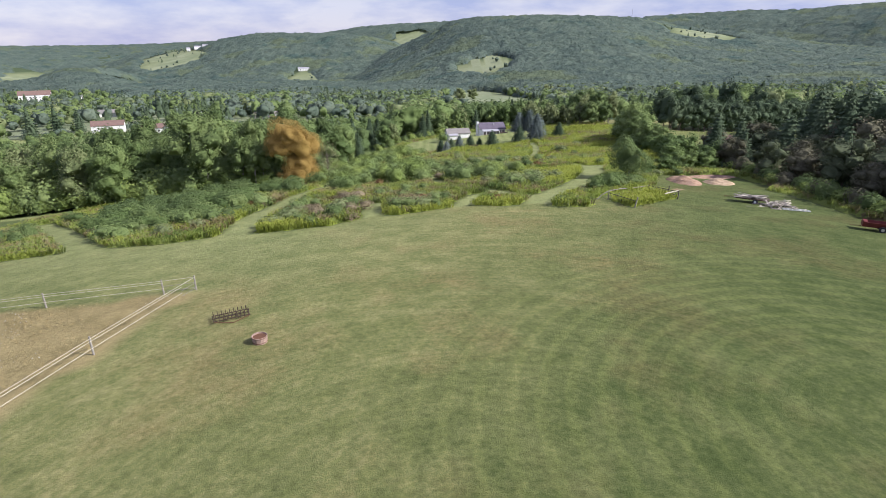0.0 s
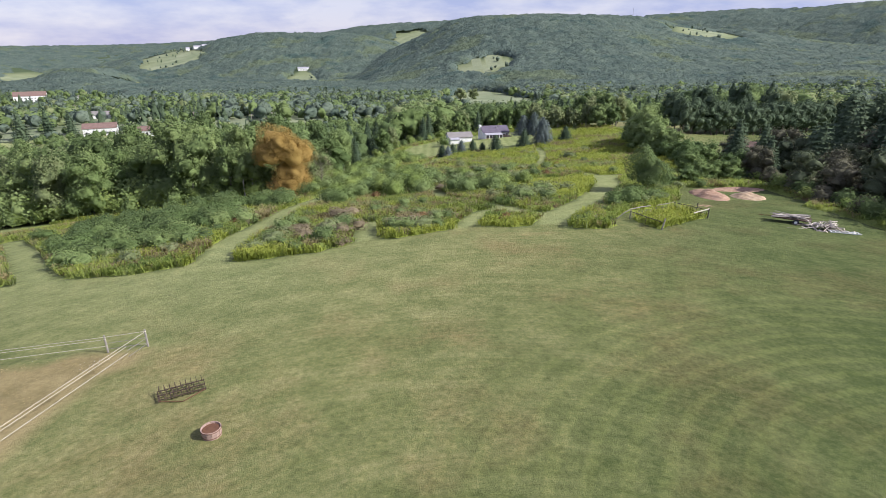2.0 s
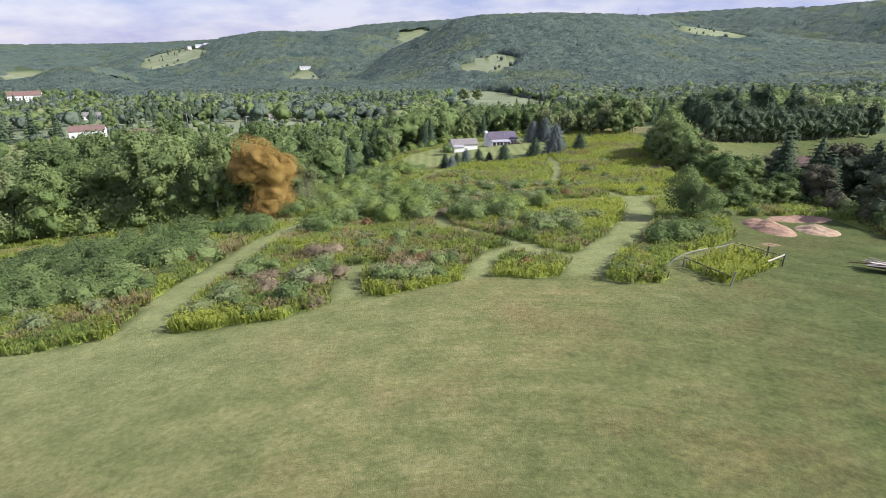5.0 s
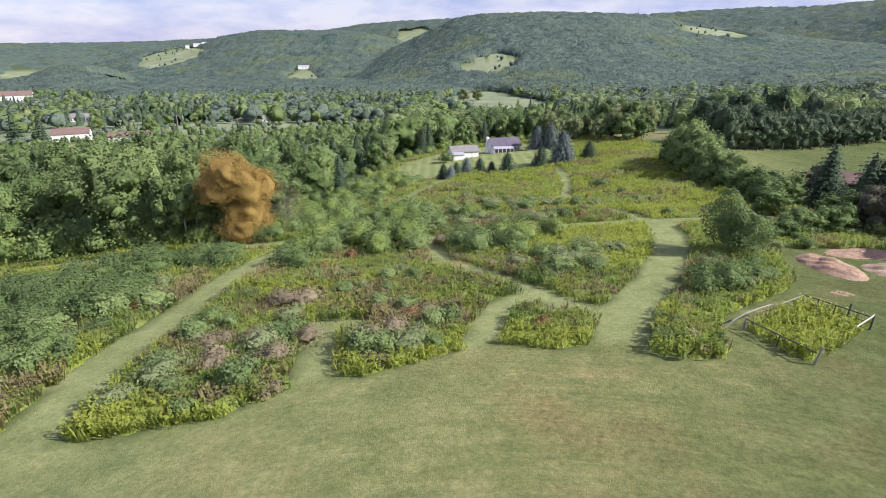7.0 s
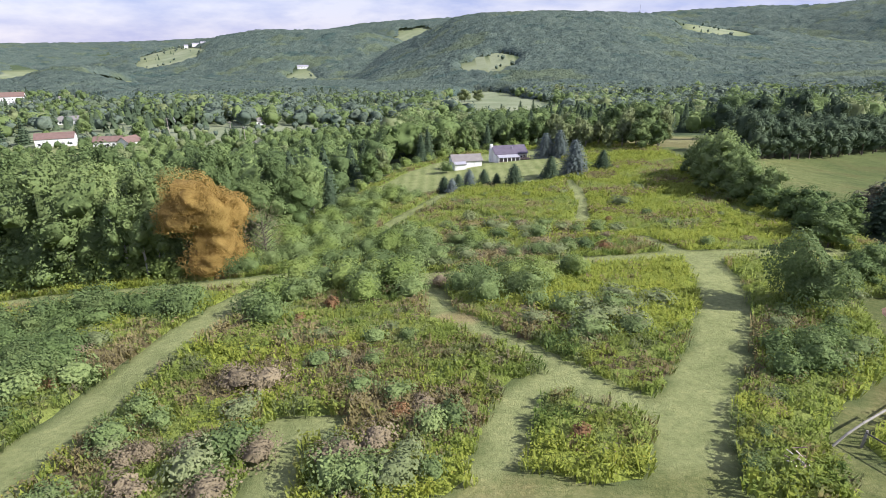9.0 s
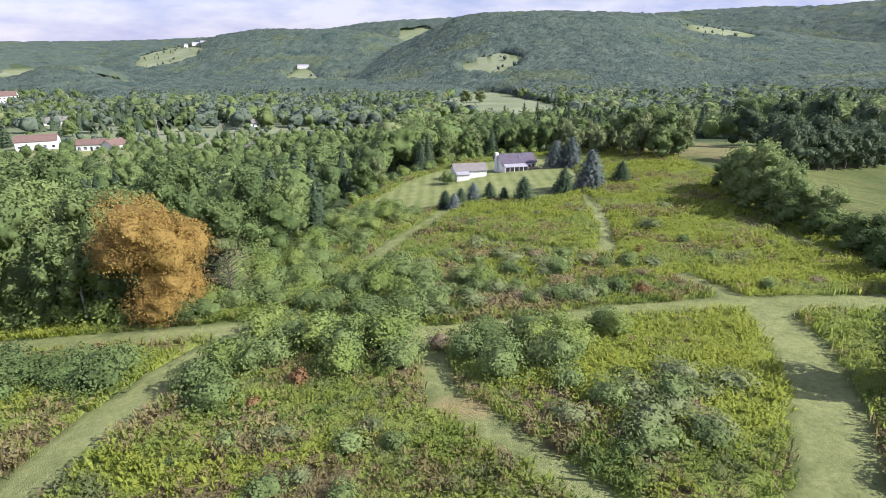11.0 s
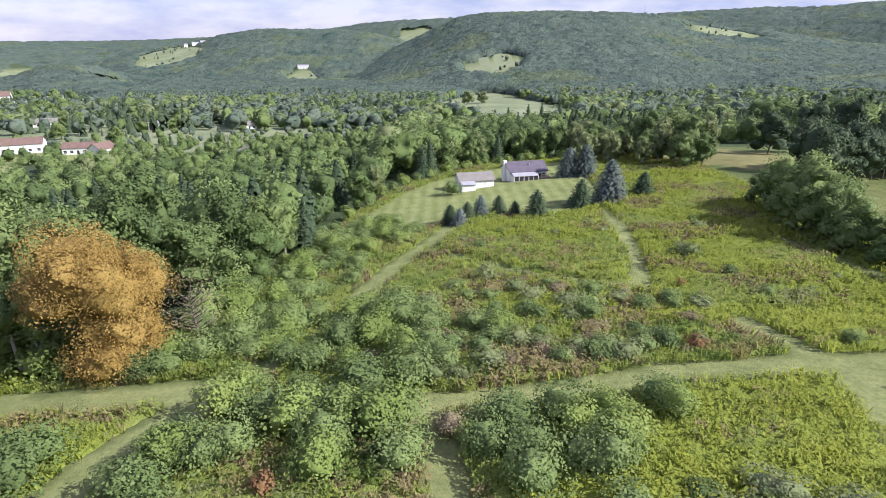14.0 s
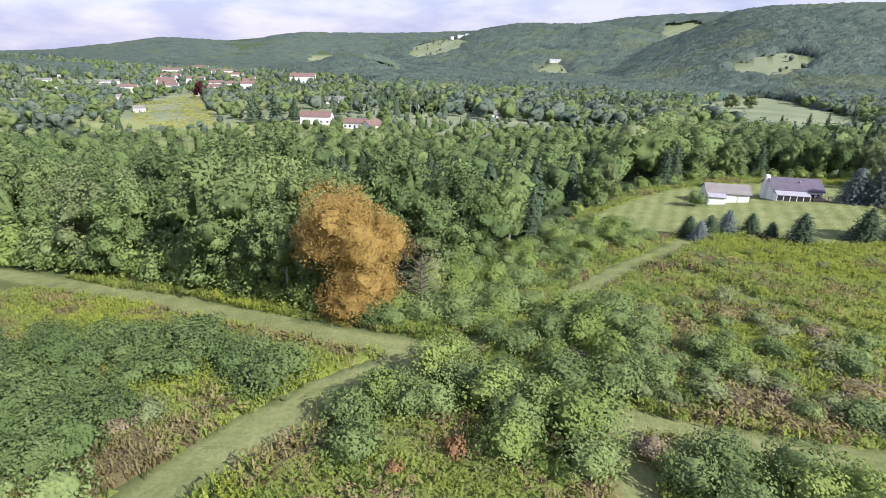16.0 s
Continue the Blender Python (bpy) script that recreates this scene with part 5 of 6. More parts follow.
def wood_ring(name, r0, r1, step, make, spire, height, seed, spires=0.15, kinds=None, wide=1.0, vary=(0.72, 1.22), loose="", label="broadleaved wood on the slopes of the valley"):
    gen = np.random.default_rng(seed)
    xs, ys = [], []
    r = r0
    while r < r1:
        st = abs(step) if step > 0 else abs(step) * r / 1000
        k = int(radians(112) * r / st)
        az = np.radians(-68) + radians(112) * (np.arange(k) + gen.uniform(-0.45, 0.45, k)) / k
        rr = r + gen.uniform(-0.45, 0.45, k) * st
        xs.append(np.sin(az) * rr), ys.append(60 + np.cos(az) * rr)
        r += st * 0.92
    x, y = np.concatenate(xs), np.concatenate(ys)
    lead = y - np.interp(x, WOOD_X, WOOD_Y)
    band = np.where(x < -24, 26, 16)
    grown = wood_at(x, y)
    town = np.zeros(len(x), bool)
    for q in VILLAGE:
        town |= ellipse_at(x, y, q) < 1
    if loose == "fields":
        grown = ~grown & ~town & (gen.random(len(x)) < 0.16)
    elif loose == "village":
        grown &= town
    keep = grown & ((lead > band) | (np.abs(x) > 125)) & ~((x > 56) & (y < 128) & (x < 104)) & (y > 20)
    for q in VILLAGE:
        keep &= (ellipse_at(x, y, q) > 1) | (gen.random(len(x)) < 0.72)
    keep &= ~((x > 60) & (x < 190) & (y > 180) & (y < 200 + (x - 80) * 0.6 + 14))
    rr, az = np.hypot(x, y), np.degrees(np.arctan2(x, y))
    keep &= ~((az < -28) & (rr > 240) & (rr < 900)) | (gen.random(len(x)) < 0.7)
    keep &= in_sight(x, y, height)
    x, y = x[keep], y[keep]
    m = len(x)
    low = (x > -10) & (x < 150) & (y > 255) & (y < 430)
    size = height * np.where(low, 0.68, 1.0) * gen.uniform(*vary, m) * np.where((x < -20) & (np.hypot(x, y) < 440), np.interp(y, [150, 215, 300], [0.85, 0.62, 0.4]), np.where((x < -0.5 * y) & (np.hypot(x, y) < 900), 0.8, 1.0))
    at = np.stack([x, y, ground_z(x, y) - 0.5], 1)
    dark = patchy(x, y, 90, 60, 2.2) + gen.uniform(-0.3, 0.3, m) > 1 - spires
    turn = gen.uniform(0, 6.28, m)
    which = (patchy(x, y, 23, 17, 0.7) * 1.2 + gen.random(m) * 1.4) / 2.6
    kinds = kinds or (("leafy", HAZYLEAF, 1.0),)
    lo = 0.0
    for word, mat, share in kinds:
        idx = np.nonzero(~dark & (which >= lo) & (which < lo + share + 1e-6))[0]
        lo += share
        if len(idx):
            grove(name + "_" + word, [make(gen) for k in range(9)], at[idx], turn[idx], size[idx], mat, label.replace("broadleaved", word + " broadleaved") if len(kinds) > 1 else label, wide)
    idx = np.nonzero(dark)[0]
    grove(name + "_conifer", [spire(gen) for k in range(7)], at[idx], turn[idx], size[idx] * 1.1, NEEDLE, label.replace("broadleaved", "dark conifer"))


def far_canopy():
    """The closed roof of crowns of the distant woods, about one knot to a tree."""
    gen = np.random.default_rng(205)
    step, grow = 0.3, 1.0056
    az = np.radians(np.arange(-67, 43, step))
    rr = 690 * grow ** np.arange(int(math.log(5400 / 690) / math.log(grow)))
    a, r = np.meshgrid(az, rr)
    shape = a.shape
    a, r = a.ravel() + gen.uniform(-0.38, 0.38, a.size) * radians(step), r.ravel() * (1 + gen.uniform(-0.38, 0.38, a.size) * (grow - 1))
    x, y = np.sin(a) * r, 60 + np.cos(a) * r
    w = wood_at(x, y)
    for q in VILLAGE:
        w &= ellipse_at(x, y, q) > 1
    w &= in_sight(x, y, 16)
    g = w.reshape(shape).astype(float)
    for axis in (0, 1):
        g = sum(np.roll(g, k, axis) for k in (-2, -1, 0, 1, 2)) / 5
    full = np.clip(g.ravel() * 1.5 - 0.5, 0.12, 1)
    rough = np.clip(r * 0.0026, 2.0, 5.5) * full
    z = ground_z(x, y) + np.where(w, 9.5 * full + gen.uniform(-1, 1, x.size) * rough + 1.6 * np.sin(x / 13 + 2 * np.sin(y / 17)) * np.sin(y / 15 + 1.5 * np.sin(x / 19)), -1.0)
    i = np.arange(x.size).reshape(shape)
    f = np.stack([i[:-1, 1:], i[:-1, :-1], i[1:, :-1], i[1:, 1:]], -1).reshape(-1, 4)
    f = f[w[f].sum(1) > 1][:, ::-1]
    used, f = np.unique(f, return_inverse=True)
    me = bulk("far_canopy", np.stack([x, y, z], 1)[used], f.reshape(-1, 4), [HAZYHILL])
    me.polygons.foreach_set("use_smooth", np.ones(len(me.polygons), bool))
    tagged(new("hill_canopy", me), "closed green canopy of the wooded hills", "woods", kind="stuff")


far_canopy()
MIXED_WOOD = (("dark", DEEP, 0.4), ("green", OAK, 0.16), ("deep", SHADOWLEAF, 0.2), ("grey-green", GREYLEAF, 1.0))
VALLEY_WOOD = (("dark", DEEP, 0.36), ("mixed", HAZYLEAF, 0.28), ("green", OAK, 0.12), ("grey-green", GREYLEAF, 1.0))
wood_ring("near_woods", 60, 330, 8.2, lambda g: puff_tree(g, 230, 0.075, 3), lambda g: spire_tree(g, 220, 0.075), 14, 201, 0.05, MIXED_WOOD, 1.05)
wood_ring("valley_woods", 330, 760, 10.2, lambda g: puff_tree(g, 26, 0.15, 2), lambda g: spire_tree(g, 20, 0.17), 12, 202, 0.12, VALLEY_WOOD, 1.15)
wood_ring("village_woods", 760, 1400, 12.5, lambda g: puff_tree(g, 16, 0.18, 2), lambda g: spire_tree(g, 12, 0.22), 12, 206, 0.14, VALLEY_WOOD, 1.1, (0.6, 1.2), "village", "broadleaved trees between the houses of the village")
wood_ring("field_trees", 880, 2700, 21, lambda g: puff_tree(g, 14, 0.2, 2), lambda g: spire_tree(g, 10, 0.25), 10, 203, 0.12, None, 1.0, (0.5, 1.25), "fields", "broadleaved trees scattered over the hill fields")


def paddock_grass():
    gen = np.random.default_rng(55)
    n = 8000
    x, y = gen.uniform(-62, -20, n), gen.uniform(5, 42, n)
    keep = inside(x, y, PADDOCK) & (near_line(x, y, [(-20.7, 42.0), (-60, 35.8)]) > 0.7) & (near_line(x, y, [(-20.7, 42.0), (-22.4, 30.4), (-26.2, 4)]) > 0.7)
    x, y = x[keep], y[keep]
    at = np.stack([x, y, ground_z(x, y) - 0.03], 1)
    turn, size = gen.uniform(0, 6.28, len(x)), gen.uniform(0.25, 0.5, len(x)) * (0.6 + 0.6 * patchy(x, y, 3, 2, 1.0))
    joined("paddock_grass", [stamp(herb(gen, 0, 3, 0.8, 0.34), at[k::5], turn[k::5], size[k::5]) for k in range(5)], STRAW, "long dry straw-brown grass in the paddock", "grass")
    pick = np.nonzero((patchy(x, y, 2.5, 2, 3.0) > 0.62) & (gen.random(len(x)) < 0.35))[0]
    joined("paddock_flowers", [stamp(plume(gen, 2), at[pick], turn[pick], size[pick] * 1.5)], LACE, "small white wild-carrot flowers in dry grass", "flowers")


paddock_grass()

# ---- buildings ----
WHITE = plain("white siding", (0.70, 0.70, 0.69), 0.6, 0.10, 0.6)
SLATE = plain("dark slate roofing", (0.105, 0.090, 0.120), 0.8, 0.3, 0.8, bump=0.2)
GREYROOF = plain("grey shingles", (0.20, 0.185, 0.175), 0.85, 0.25, 0.8, bump=0.2)
REDROOF = plain("red-brown shingles", (0.165, 0.108, 0.092), 0.85, 0.3, 0.8, bump=0.2)
PALEROOF = plain("pale sheet roofing", (0.30, 0.295, 0.325), 0.5, 0.15, 0.6)
TRIM = plain("white trim", (0.80, 0.80, 0.79), 0.5, 0.08, 2.0)
DARKDOOR = plain("dark screen", (0.035, 0.032, 0.034), 0.6, 0.3, 2.0)
BRICK = plain("red brick", (0.28, 0.13, 0.09), 0.85, 0.25, 2.0)
GLASS = Mat("window glass", 0.08, 0.6).colour((0.03, 0.035, 0.045)).m
DECK = plain("weathered deck boards", (0.30, 0.22, 0.16), 0.8, 0.3, 2.0)


def gable_wall(w, d, h, rise):
    """A house body with gables to both sides, ridge along x."""
    bm = bmesh.new()
    pts = [(-d / 2, -0.8), (d / 2, -0.8), (d / 2, h), (0, h + rise), (-d / 2, h)]
    ends = [[bm.verts.new((sx * w / 2, y, z)) for y, z in pts] for sx in (-1, 1)]
    bm.faces.new(ends[0][::-1])
    bm.faces.new(ends[1])
    for i in range(5):
        j = (i + 1) % 5
        bm.faces.new((ends[0][i], ends[0][j], ends[1][j], ends[1][i]))
    bmesh.ops.recalc_face_normals(bm, faces=bm.faces)
    return bm


def gable_roof(w, d, h, rise, over=0.35, thick=0.14):
    """Two roof slopes that meet at the ridge and overhang eaves and gables."""
    bm = bmesh.new()
    run = d / 2 + over
    drop = run * rise / (d / 2)
    prof = [(-run, h + rise - drop + 0.03), (0, h + rise + 0.03), (run, h + rise - drop + 0.03)]
    prof += [(y, z + thick) for y, z in prof[::-1]]
    ends = [[bm.verts.new((sx * (w / 2 + over), y, z)) for y, z in prof] for sx in (-1, 1)]
    for e in ends:
        bm.faces.new((e[0], e[1], e[4], e[5]))
        bm.faces.new((e[1], e[2], e[3], e[4]))
    for k in range(6):
        n = (k + 1) % 6
        bm.faces.new((ends[0][k], ends[0][n], ends[1][n], ends[1][k]))
    bmesh.ops.recalc_face_normals(bm, faces=bm.faces)
    return bm


def window(parent, x, z, w, h, y, turn=0.0):
    """A window in the front wall (y is that wall's face): frame, panes and sill."""
    bm = bmesh.new()
    for sx in (-1, 1):
        add_box(bm, (0.09, 0.07, h + 0.18), Matrix.Translation((x + sx * (w / 2 + 0.045), y - 0.03, z)))
    for sz in (-1, 1):
        add_box(bm, (w, 0.07, 0.09), Matrix.Translation((x, y - 0.03, z + sz * (h / 2 + 0.045))))
    add_box(bm, (w, 0.06, 0.05), Matrix.Translation((x, y - 0.03, z)))
    f = part("window", bm, TRIM, parent)
    part("pane", box((w, 0.03, h), Matrix.Translation((x, y - 0.012, z))), GLASS, f)
    part("sill", box((w + 0.3, 0.14, 0.06), Matrix.Translation((x, y - 0.06, z - h / 2 - 0.12))), TRIM, f)


def house(name, x, y, turn, w, d, h, rise, wall, roof, label, wins=4, storeys=1, door=True, chimney=None, category="house", group="", sink=0.0):
    ob = thing(name, on_ground(x, y, radians(turn), 1.0, sink), label, category, group)
    part("wall", gable_wall(w, d, h, rise), wall, ob)
    part("roof", gable_roof(w, d, h, rise), roof, ob)
    for s in range(storeys):
        for i in range(wins):
            wx = -w / 2 + w * (i + 0.5) / wins
            if door and s == 0 and i == wins // 2:
                dr = part("door", box((1.0, 0.08, 2.05), Matrix.Translation((wx, -d / 2 - 0.03, 1.05)), 0.01), DARKDOOR, ob)
                part("door_handle", box((0.06, 0.06, 0.12), Matrix.Translation((wx + 0.38, -d / 2 - 0.09, 1.05)), 0.01), TRIM, dr)
                continue
            window(ob, wx, 1.5 + s * 2.7, min(1.3, w / wins * 0.5), 1.2, -d / 2)
    if chimney is not None:
        part("chimney", box((0.8, 0.8, rise + 1.6), Matrix.Translation((chimney, 0.2, h + rise / 2 + 0.7)), 0.03), BRICK, ob)
    return ob


# the white house with the porch
home = house("farmhouse", 21.2, 212.0, 13, 9.8, 6.6, 2.7, 1.8, WHITE, SLATE, "white farmhouse with a dark slate roof and screened porch", 0, 1, False)
part("chimney", box((0.8, 1.0, 5.6), Matrix.Translation((-5.25, 0.0, 2.2)), 0.04), WHITE, home, "white painted chimney on the gable end")
part("porch_roof", box((6.6, 2.6, 0.12), Matrix.Translation((-1.4, -4.5, 2.3)) @ Matrix.Rotation(radians(12), 4, "X"), 0.02), PALEROOF, home, "pale sheet-metal porch roof")
part("porch_floor", box((6.6, 2.4, 0.5), Matrix.Translation((-1.4, -4.5, 0.05)), 0.03), DECK, home)
for k in range(6):
    part("porch_post", box((0.12, 0.12, 1.85), Matrix.Translation((-4.6 + k * 1.28, -5.6, 1.15)), 0.01), TRIM, home)
for k in range(5):
    part("porch_screen", box((1.14, 0.03, 1.15), Matrix.Translation((-3.96 + k * 1.28, -5.6, 1.45))), DARKDOOR, home)
    part("porch_panel", box((1.14, 0.05, 0.55), Matrix.Translation((-3.96 + k * 1.28, -5.6, 0.58))), DECK, home)
part("side_wall", box((0.1, 2.2, 2.2), Matrix.Translation((-4.75, -4.45, 1.0))), WHITE, home)
dr = part("door", box((1.4, 0.08, 1.9), Matrix.Translation((2.7, -3.34, 1.0)), 0.01), GLASS, home, "dark glass patio door")
part("door_frame", box((1.6, 0.05, 2.1), Matrix.Translation((2.7, -3.32, 1.02)), 0.01), TRIM, dr)
window(home, 4.1, 1.6, 0.7, 1.0, -3.3)
part("vent", box((0.3, 0.3, 0.5), Matrix.Translation((0.8, -1.4, 4.1)), 0.03), PALEROOF, home)
deck = thing("patio_deck", on_ground(26.0, 208.7, radians(13)), "low brown wooden deck beside the house", "deck")
part("deck_floor", box((2.8, 2.2, 0.35), Matrix.Translation((0, 0, 0.3)), 0.02), DECK, deck)
for k in range(5):
    part("rail_post", box((0.1, 0.1, 0.9), Matrix.Translation((-1.3 + k * 0.65, -1.05, 0.9))), DECK, deck)
part("hand_rail", box((2.8, 0.12, 0.06), Matrix.Translation((0, -1.05, 1.36))), DECK, deck)

garage = house("garage", 8.0, 204.5, 12, 8.4, 5.4, 2.1, 1.3, WHITE, GREYROOF, "low white garage with a grey-brown shingle roof", 0, 1, False, category="garage")
part("lean_to_wall", box((3.4, 1.8, 2.4), Matrix.Translation((-2.5, -3.55, 0.4))), WHITE, garage)
part("lean_to_roof", box((3.7, 2.2, 0.12), Matrix.Translation((-2.5, -3.65, 1.85)) @ Matrix.Rotation(radians(16), 4, "X"), 0.02), PALEROOF, garage, "pale grey lean-to roof")
for k in range(2):
    gd = part("garage_door", box((2.1, 0.08, 1.85), Matrix.Translation((0.6 + k * 2.4, -2.73, 0.93)), 0.01), TRIM, garage)
    for j in range(3):
        part("door_panel", box((1.95, 0.04, 0.48), Matrix.Translation((0.6 + k * 2.4, -2.78, 0.4 + j * 0.55)), 0.01), WHITE, gd)
house("red_shed", 73, 128, -35, 6, 4.5, 2.7, 1.4, BRICK, REDROOF, "small red shed behind the field-margin trees", 2, 1, False, category="shed")

# the village in the valley
VH = "houses of the village"
house("village_house", -166, 323, 14, 13, 7, 3.2, 2.0, WHITE, REDROOF, "long white village house with a red-brown roof", 5, 1, group=VH)
house("village_gable_house", -153, 318, 76, 9, 7, 3.4, 2.4, WHITE, REDROOF, "white gabled village house with a red-brown roof", 3, 1, group=VH)
house("village_villa", -196, 328, 24, 17, 9, 4.2, 2.4, WHITE, REDROOF, "large white village house with a rusty roof", 5, 1, group=VH)
house("ranch_house", -268, 446, 20, 30, 11, 3.0, 2.4, WHITE, GREYROOF, "long low white ranch house with grey roof", 9, 1, group=VH)
house("green_house", -203, 500, -20, 11, 8, 5.4, 2.2, plain("pale green siding", (0.42, 0.50, 0.45), 0.6, 0.1, 0.6), PALEROOF, "pale green two-storey village house", 3, 2, group=VH)
house("white_cottage", -190, 440, 10, 9, 7, 3.0, 2.0, WHITE, PALEROOF, "small white cottage with pale roof", 3, 1, group=VH)
house("brick_house", -280, 745, 12, 24, 14, 5.0, 4.0, BRICK, REDROOF, "large red-roofed brick house among trees", 6, 2, group=VH)
house("small_white_house", -129, 440, 30, 9, 7, 3.0, 2.0, WHITE, GREYROOF, "small white house with a pale gable", 3, 1, group=VH)
house("institution", -478, 668, 30, 32, 14, 9.5, 4.5, WHITE, REDROOF, "long white three-storey building with a red roof", 10, 3, group=VH, category="building")
house("flat_hall", -440, 655, 60, 34, 10, 4, 0.8, WHITE, PALEROOF, "long low white hall with a pale roof", 8, 1, group=VH, category="building")
for x, y, tn, w, h, st in ((-480, 505, 40, 14, 7, 2), (-500, 540, 35, 13, 7, 2), (-520, 585, 35, 14, 7, 2), (-545, 640, 35, 15, 6, 2), (-470, 560, 40, 16, 8, 2), (-590, 690, 30, 14, 6, 2), (-564, 531, 38, 22, 8, 2), (-600, 560, 38, 20, 9, 3), (-640, 590, 40, 22, 9, 3), (-690, 640, 38, 26, 9, 3), (-772, 711, 38, 30, 10, 3), (-650, 647, 38, 24, 8, 2), (-733, 776, 36, 34, 10, 3), (-684, 753, 36, 30, 9, 3), (-860, 841, 36, 36, 10, 3), (-560, 600, 36, 18, 7, 2), (-1023, 1083, 34, 40, 11, 3), (-590, 500, 42, 18, 7, 2)):
    house("hill_row_house", x, y, tn, w, 9, h, 2.6, WHITE, REDROOF, "white two-storey house in the village row", 4, st, group=VH)
for x, y, tn, w in ((-700, 470, 50, 22), (-640, 455, 50, 18), (-760, 520, 50, 20), (-430, 335, 55, 14), (-395, 365, 50, 8), (-520, 440, 45, 9), (-490, 323, 55, 16), (-512, 341, 55, 18), (-698, 552, 48, 22), (-542, 390, 50, 16), (-1081, 681, 55, 40), (-1099, 715, 55, 44), (-1047, 622, 55, 40), (-1084, 785, 50, 38), (-452, 727, 30, 16)):
    house("outlying_house", x, y, tn, w, 9, 3.2, 1.8, WHITE, GREYROOF, "low white house on the edge of the village", 5, 1, group=VH)
house("hill_farmhouse", -420, 1800, 14, 34, 14, 7, 4, WHITE, PALEROOF, "large white farmhouse on a cleared slope", 7, 2, category="house")
for x, y, w in ((-950, 2300, 28), (-925, 2310, 20), (-985, 2290, 14)):
    house("hilltop_barn", x, y, 24, w, 14, 8, 5, WHITE, PALEROOF, "white barn on a far hilltop", 4, 1, False, group="farm on the far hill", category="barn")
for x, y in ((-2250, 3240), (-2190, 3260), (-2030, 3330)):
    house("valley_barn", x, y, 30, 22, 12, 6, 4, WHITE, PALEROOF, "white barn beside a distant field", 3, 1, False, group="farms by the distant fields", category="barn")

POLEWOOD = plain("weathered pole wood", (0.33, 0.29, 0.25), 0.9, 0.3, 2.0)


def utility_pole(x, y, h=9.5):
    ob = thing("utility_pole", on_ground(x, y, 0.4), "weathered wooden utility pole with a cross-arm", "utility pole", "poles of the village")
    bm = bmesh.new()
    rod(bm, (0, 0, -0.5), (0, 0, h), 0.2, 0.14, 8)
    part("pole", bm, POLEWOOD, ob)
    part("cross_arm", box((2.4, 0.14, 0.16), Matrix.Translation((0, 0, h - 0.6)), 0.01), POLEWOOD, ob)
    for sx in (-1, 0, 1):
        bm = bmesh.new()
        rod(bm, (sx, 0, h - 0.52), (sx, 0, h - 0.3), 0.05, 0.04, 6)
        part("insulator", bm, TRIM, ob)


for px, py in ((-230, 418), (-165, 383), (-119, 362), (-100, 330), (-300, 470)):
    utility_pole(px, py)
tower = thing("radio_mast", on_ground(898, 2652), "thin steel radio mast on the far ridge", "radio mast")
bm = bmesh.new()
rod(bm, (0, 0, -1), (0, 0, 58), 0.9, 0.5, 6)
part("mast", bm, PALEROOF, tower)

# village and golf-course trees
def golden_field():
    gen = np.random.default_rng(66)
    n = 9000
    x, y = gen.uniform(-515, -255, n), gen.uniform(290, 530, n)
    keep = inside(x, y, GOLDEN) & (patchy(x, y, 12, 9, 1.0) + gen.uniform(-0.3, 0.3, n) > 0.35)
    x, y = x[keep], y[keep]
    at = np.stack([x, y, ground_z(x, y)], 1)
    sets = [stamp(herb(gen, 0, 4, 1.0, 0.9), at[k::3], gen.uniform(0, 6.28, len(at[k::3])), gen.uniform(0.9, 1.6, len(at[k::3]))) for k in range(3)]
    joined("village_goldenrod", sets, FLOWER, "broad yellow field of goldenrod beside the village", "flowers")


golden_field()
scatter([broad("weeping_willow", GREYLEAF, 15, 17, 0.3, 900, 1.5, 111, "broad grey-green weeping willow on the golf course", lobes=14)], [(30, 690, 1.0), (46, 700, 0.9), (152, 752, 1.0), (170, 757, 0.9)], "willows of the golf course")
scatter([conifer("course_spruce", NEEDLE, 11, 5.5, 112, "dark spruce at the edge of the golf course", 10, 1.1)], [(46, 452, 0.8), (62, 466, 0.9), (74, 480, 0.9), (90, 492, 1.1), (99, 505, 0.9), (110, 520, 0.85), (36, 446, 0.7)], "spruces of the golf course")
scatter([broad("copper_beech", MAROON, 15, 12, 0.5, 700, 1.2, 113, "dark maroon copper beech among white houses")], [(-455, 478, 1.1)], "")
scatter([conifer("village_pine", NEEDLE, 18, 12, 114, "large dark pine group below the village", 11, 1.5, 0.1)], [(-228, 330, 1.0), (-238, 322, 0.9), (-248, 335, 0.95), (-220, 338, 0.8)], "pines below the village")
scatter([broad("village_maple", OAK, 12, 10, 0.8, 700, 1.2, 115, "round green tree among the village houses"), conifer("village_spruce", NEEDLE, 12, 6, 116, "dark spruce among the village houses", 10, 1.2)],
        [(-300, 500, 1.0), (-320, 470, 1.1), (-250, 470, 0.8), (-225, 460, 0.9), (-215, 500, 1.0), (-235, 510, 0.9), (-175, 500, 1.0), (-160, 470, 0.9), (-205, 455, 0.8), (-280, 520, 1.0), (-330, 530, 1.1), (-350, 500, 1.2),
         (-160, 345, 0.7), (-196, 345, 0.8), (-168, 355, 0.8), (-130, 335, 0.7), (-210, 375, 0.7), (-120, 480, 0.9), (-410, 480, 1.2), (-430, 460, 1.3), (-500, 470, 1.2), (-520, 490, 1.3), (-395, 520, 1.1), (-300, 560, 1.1), (-260, 560, 1.0)], "trees of the village")

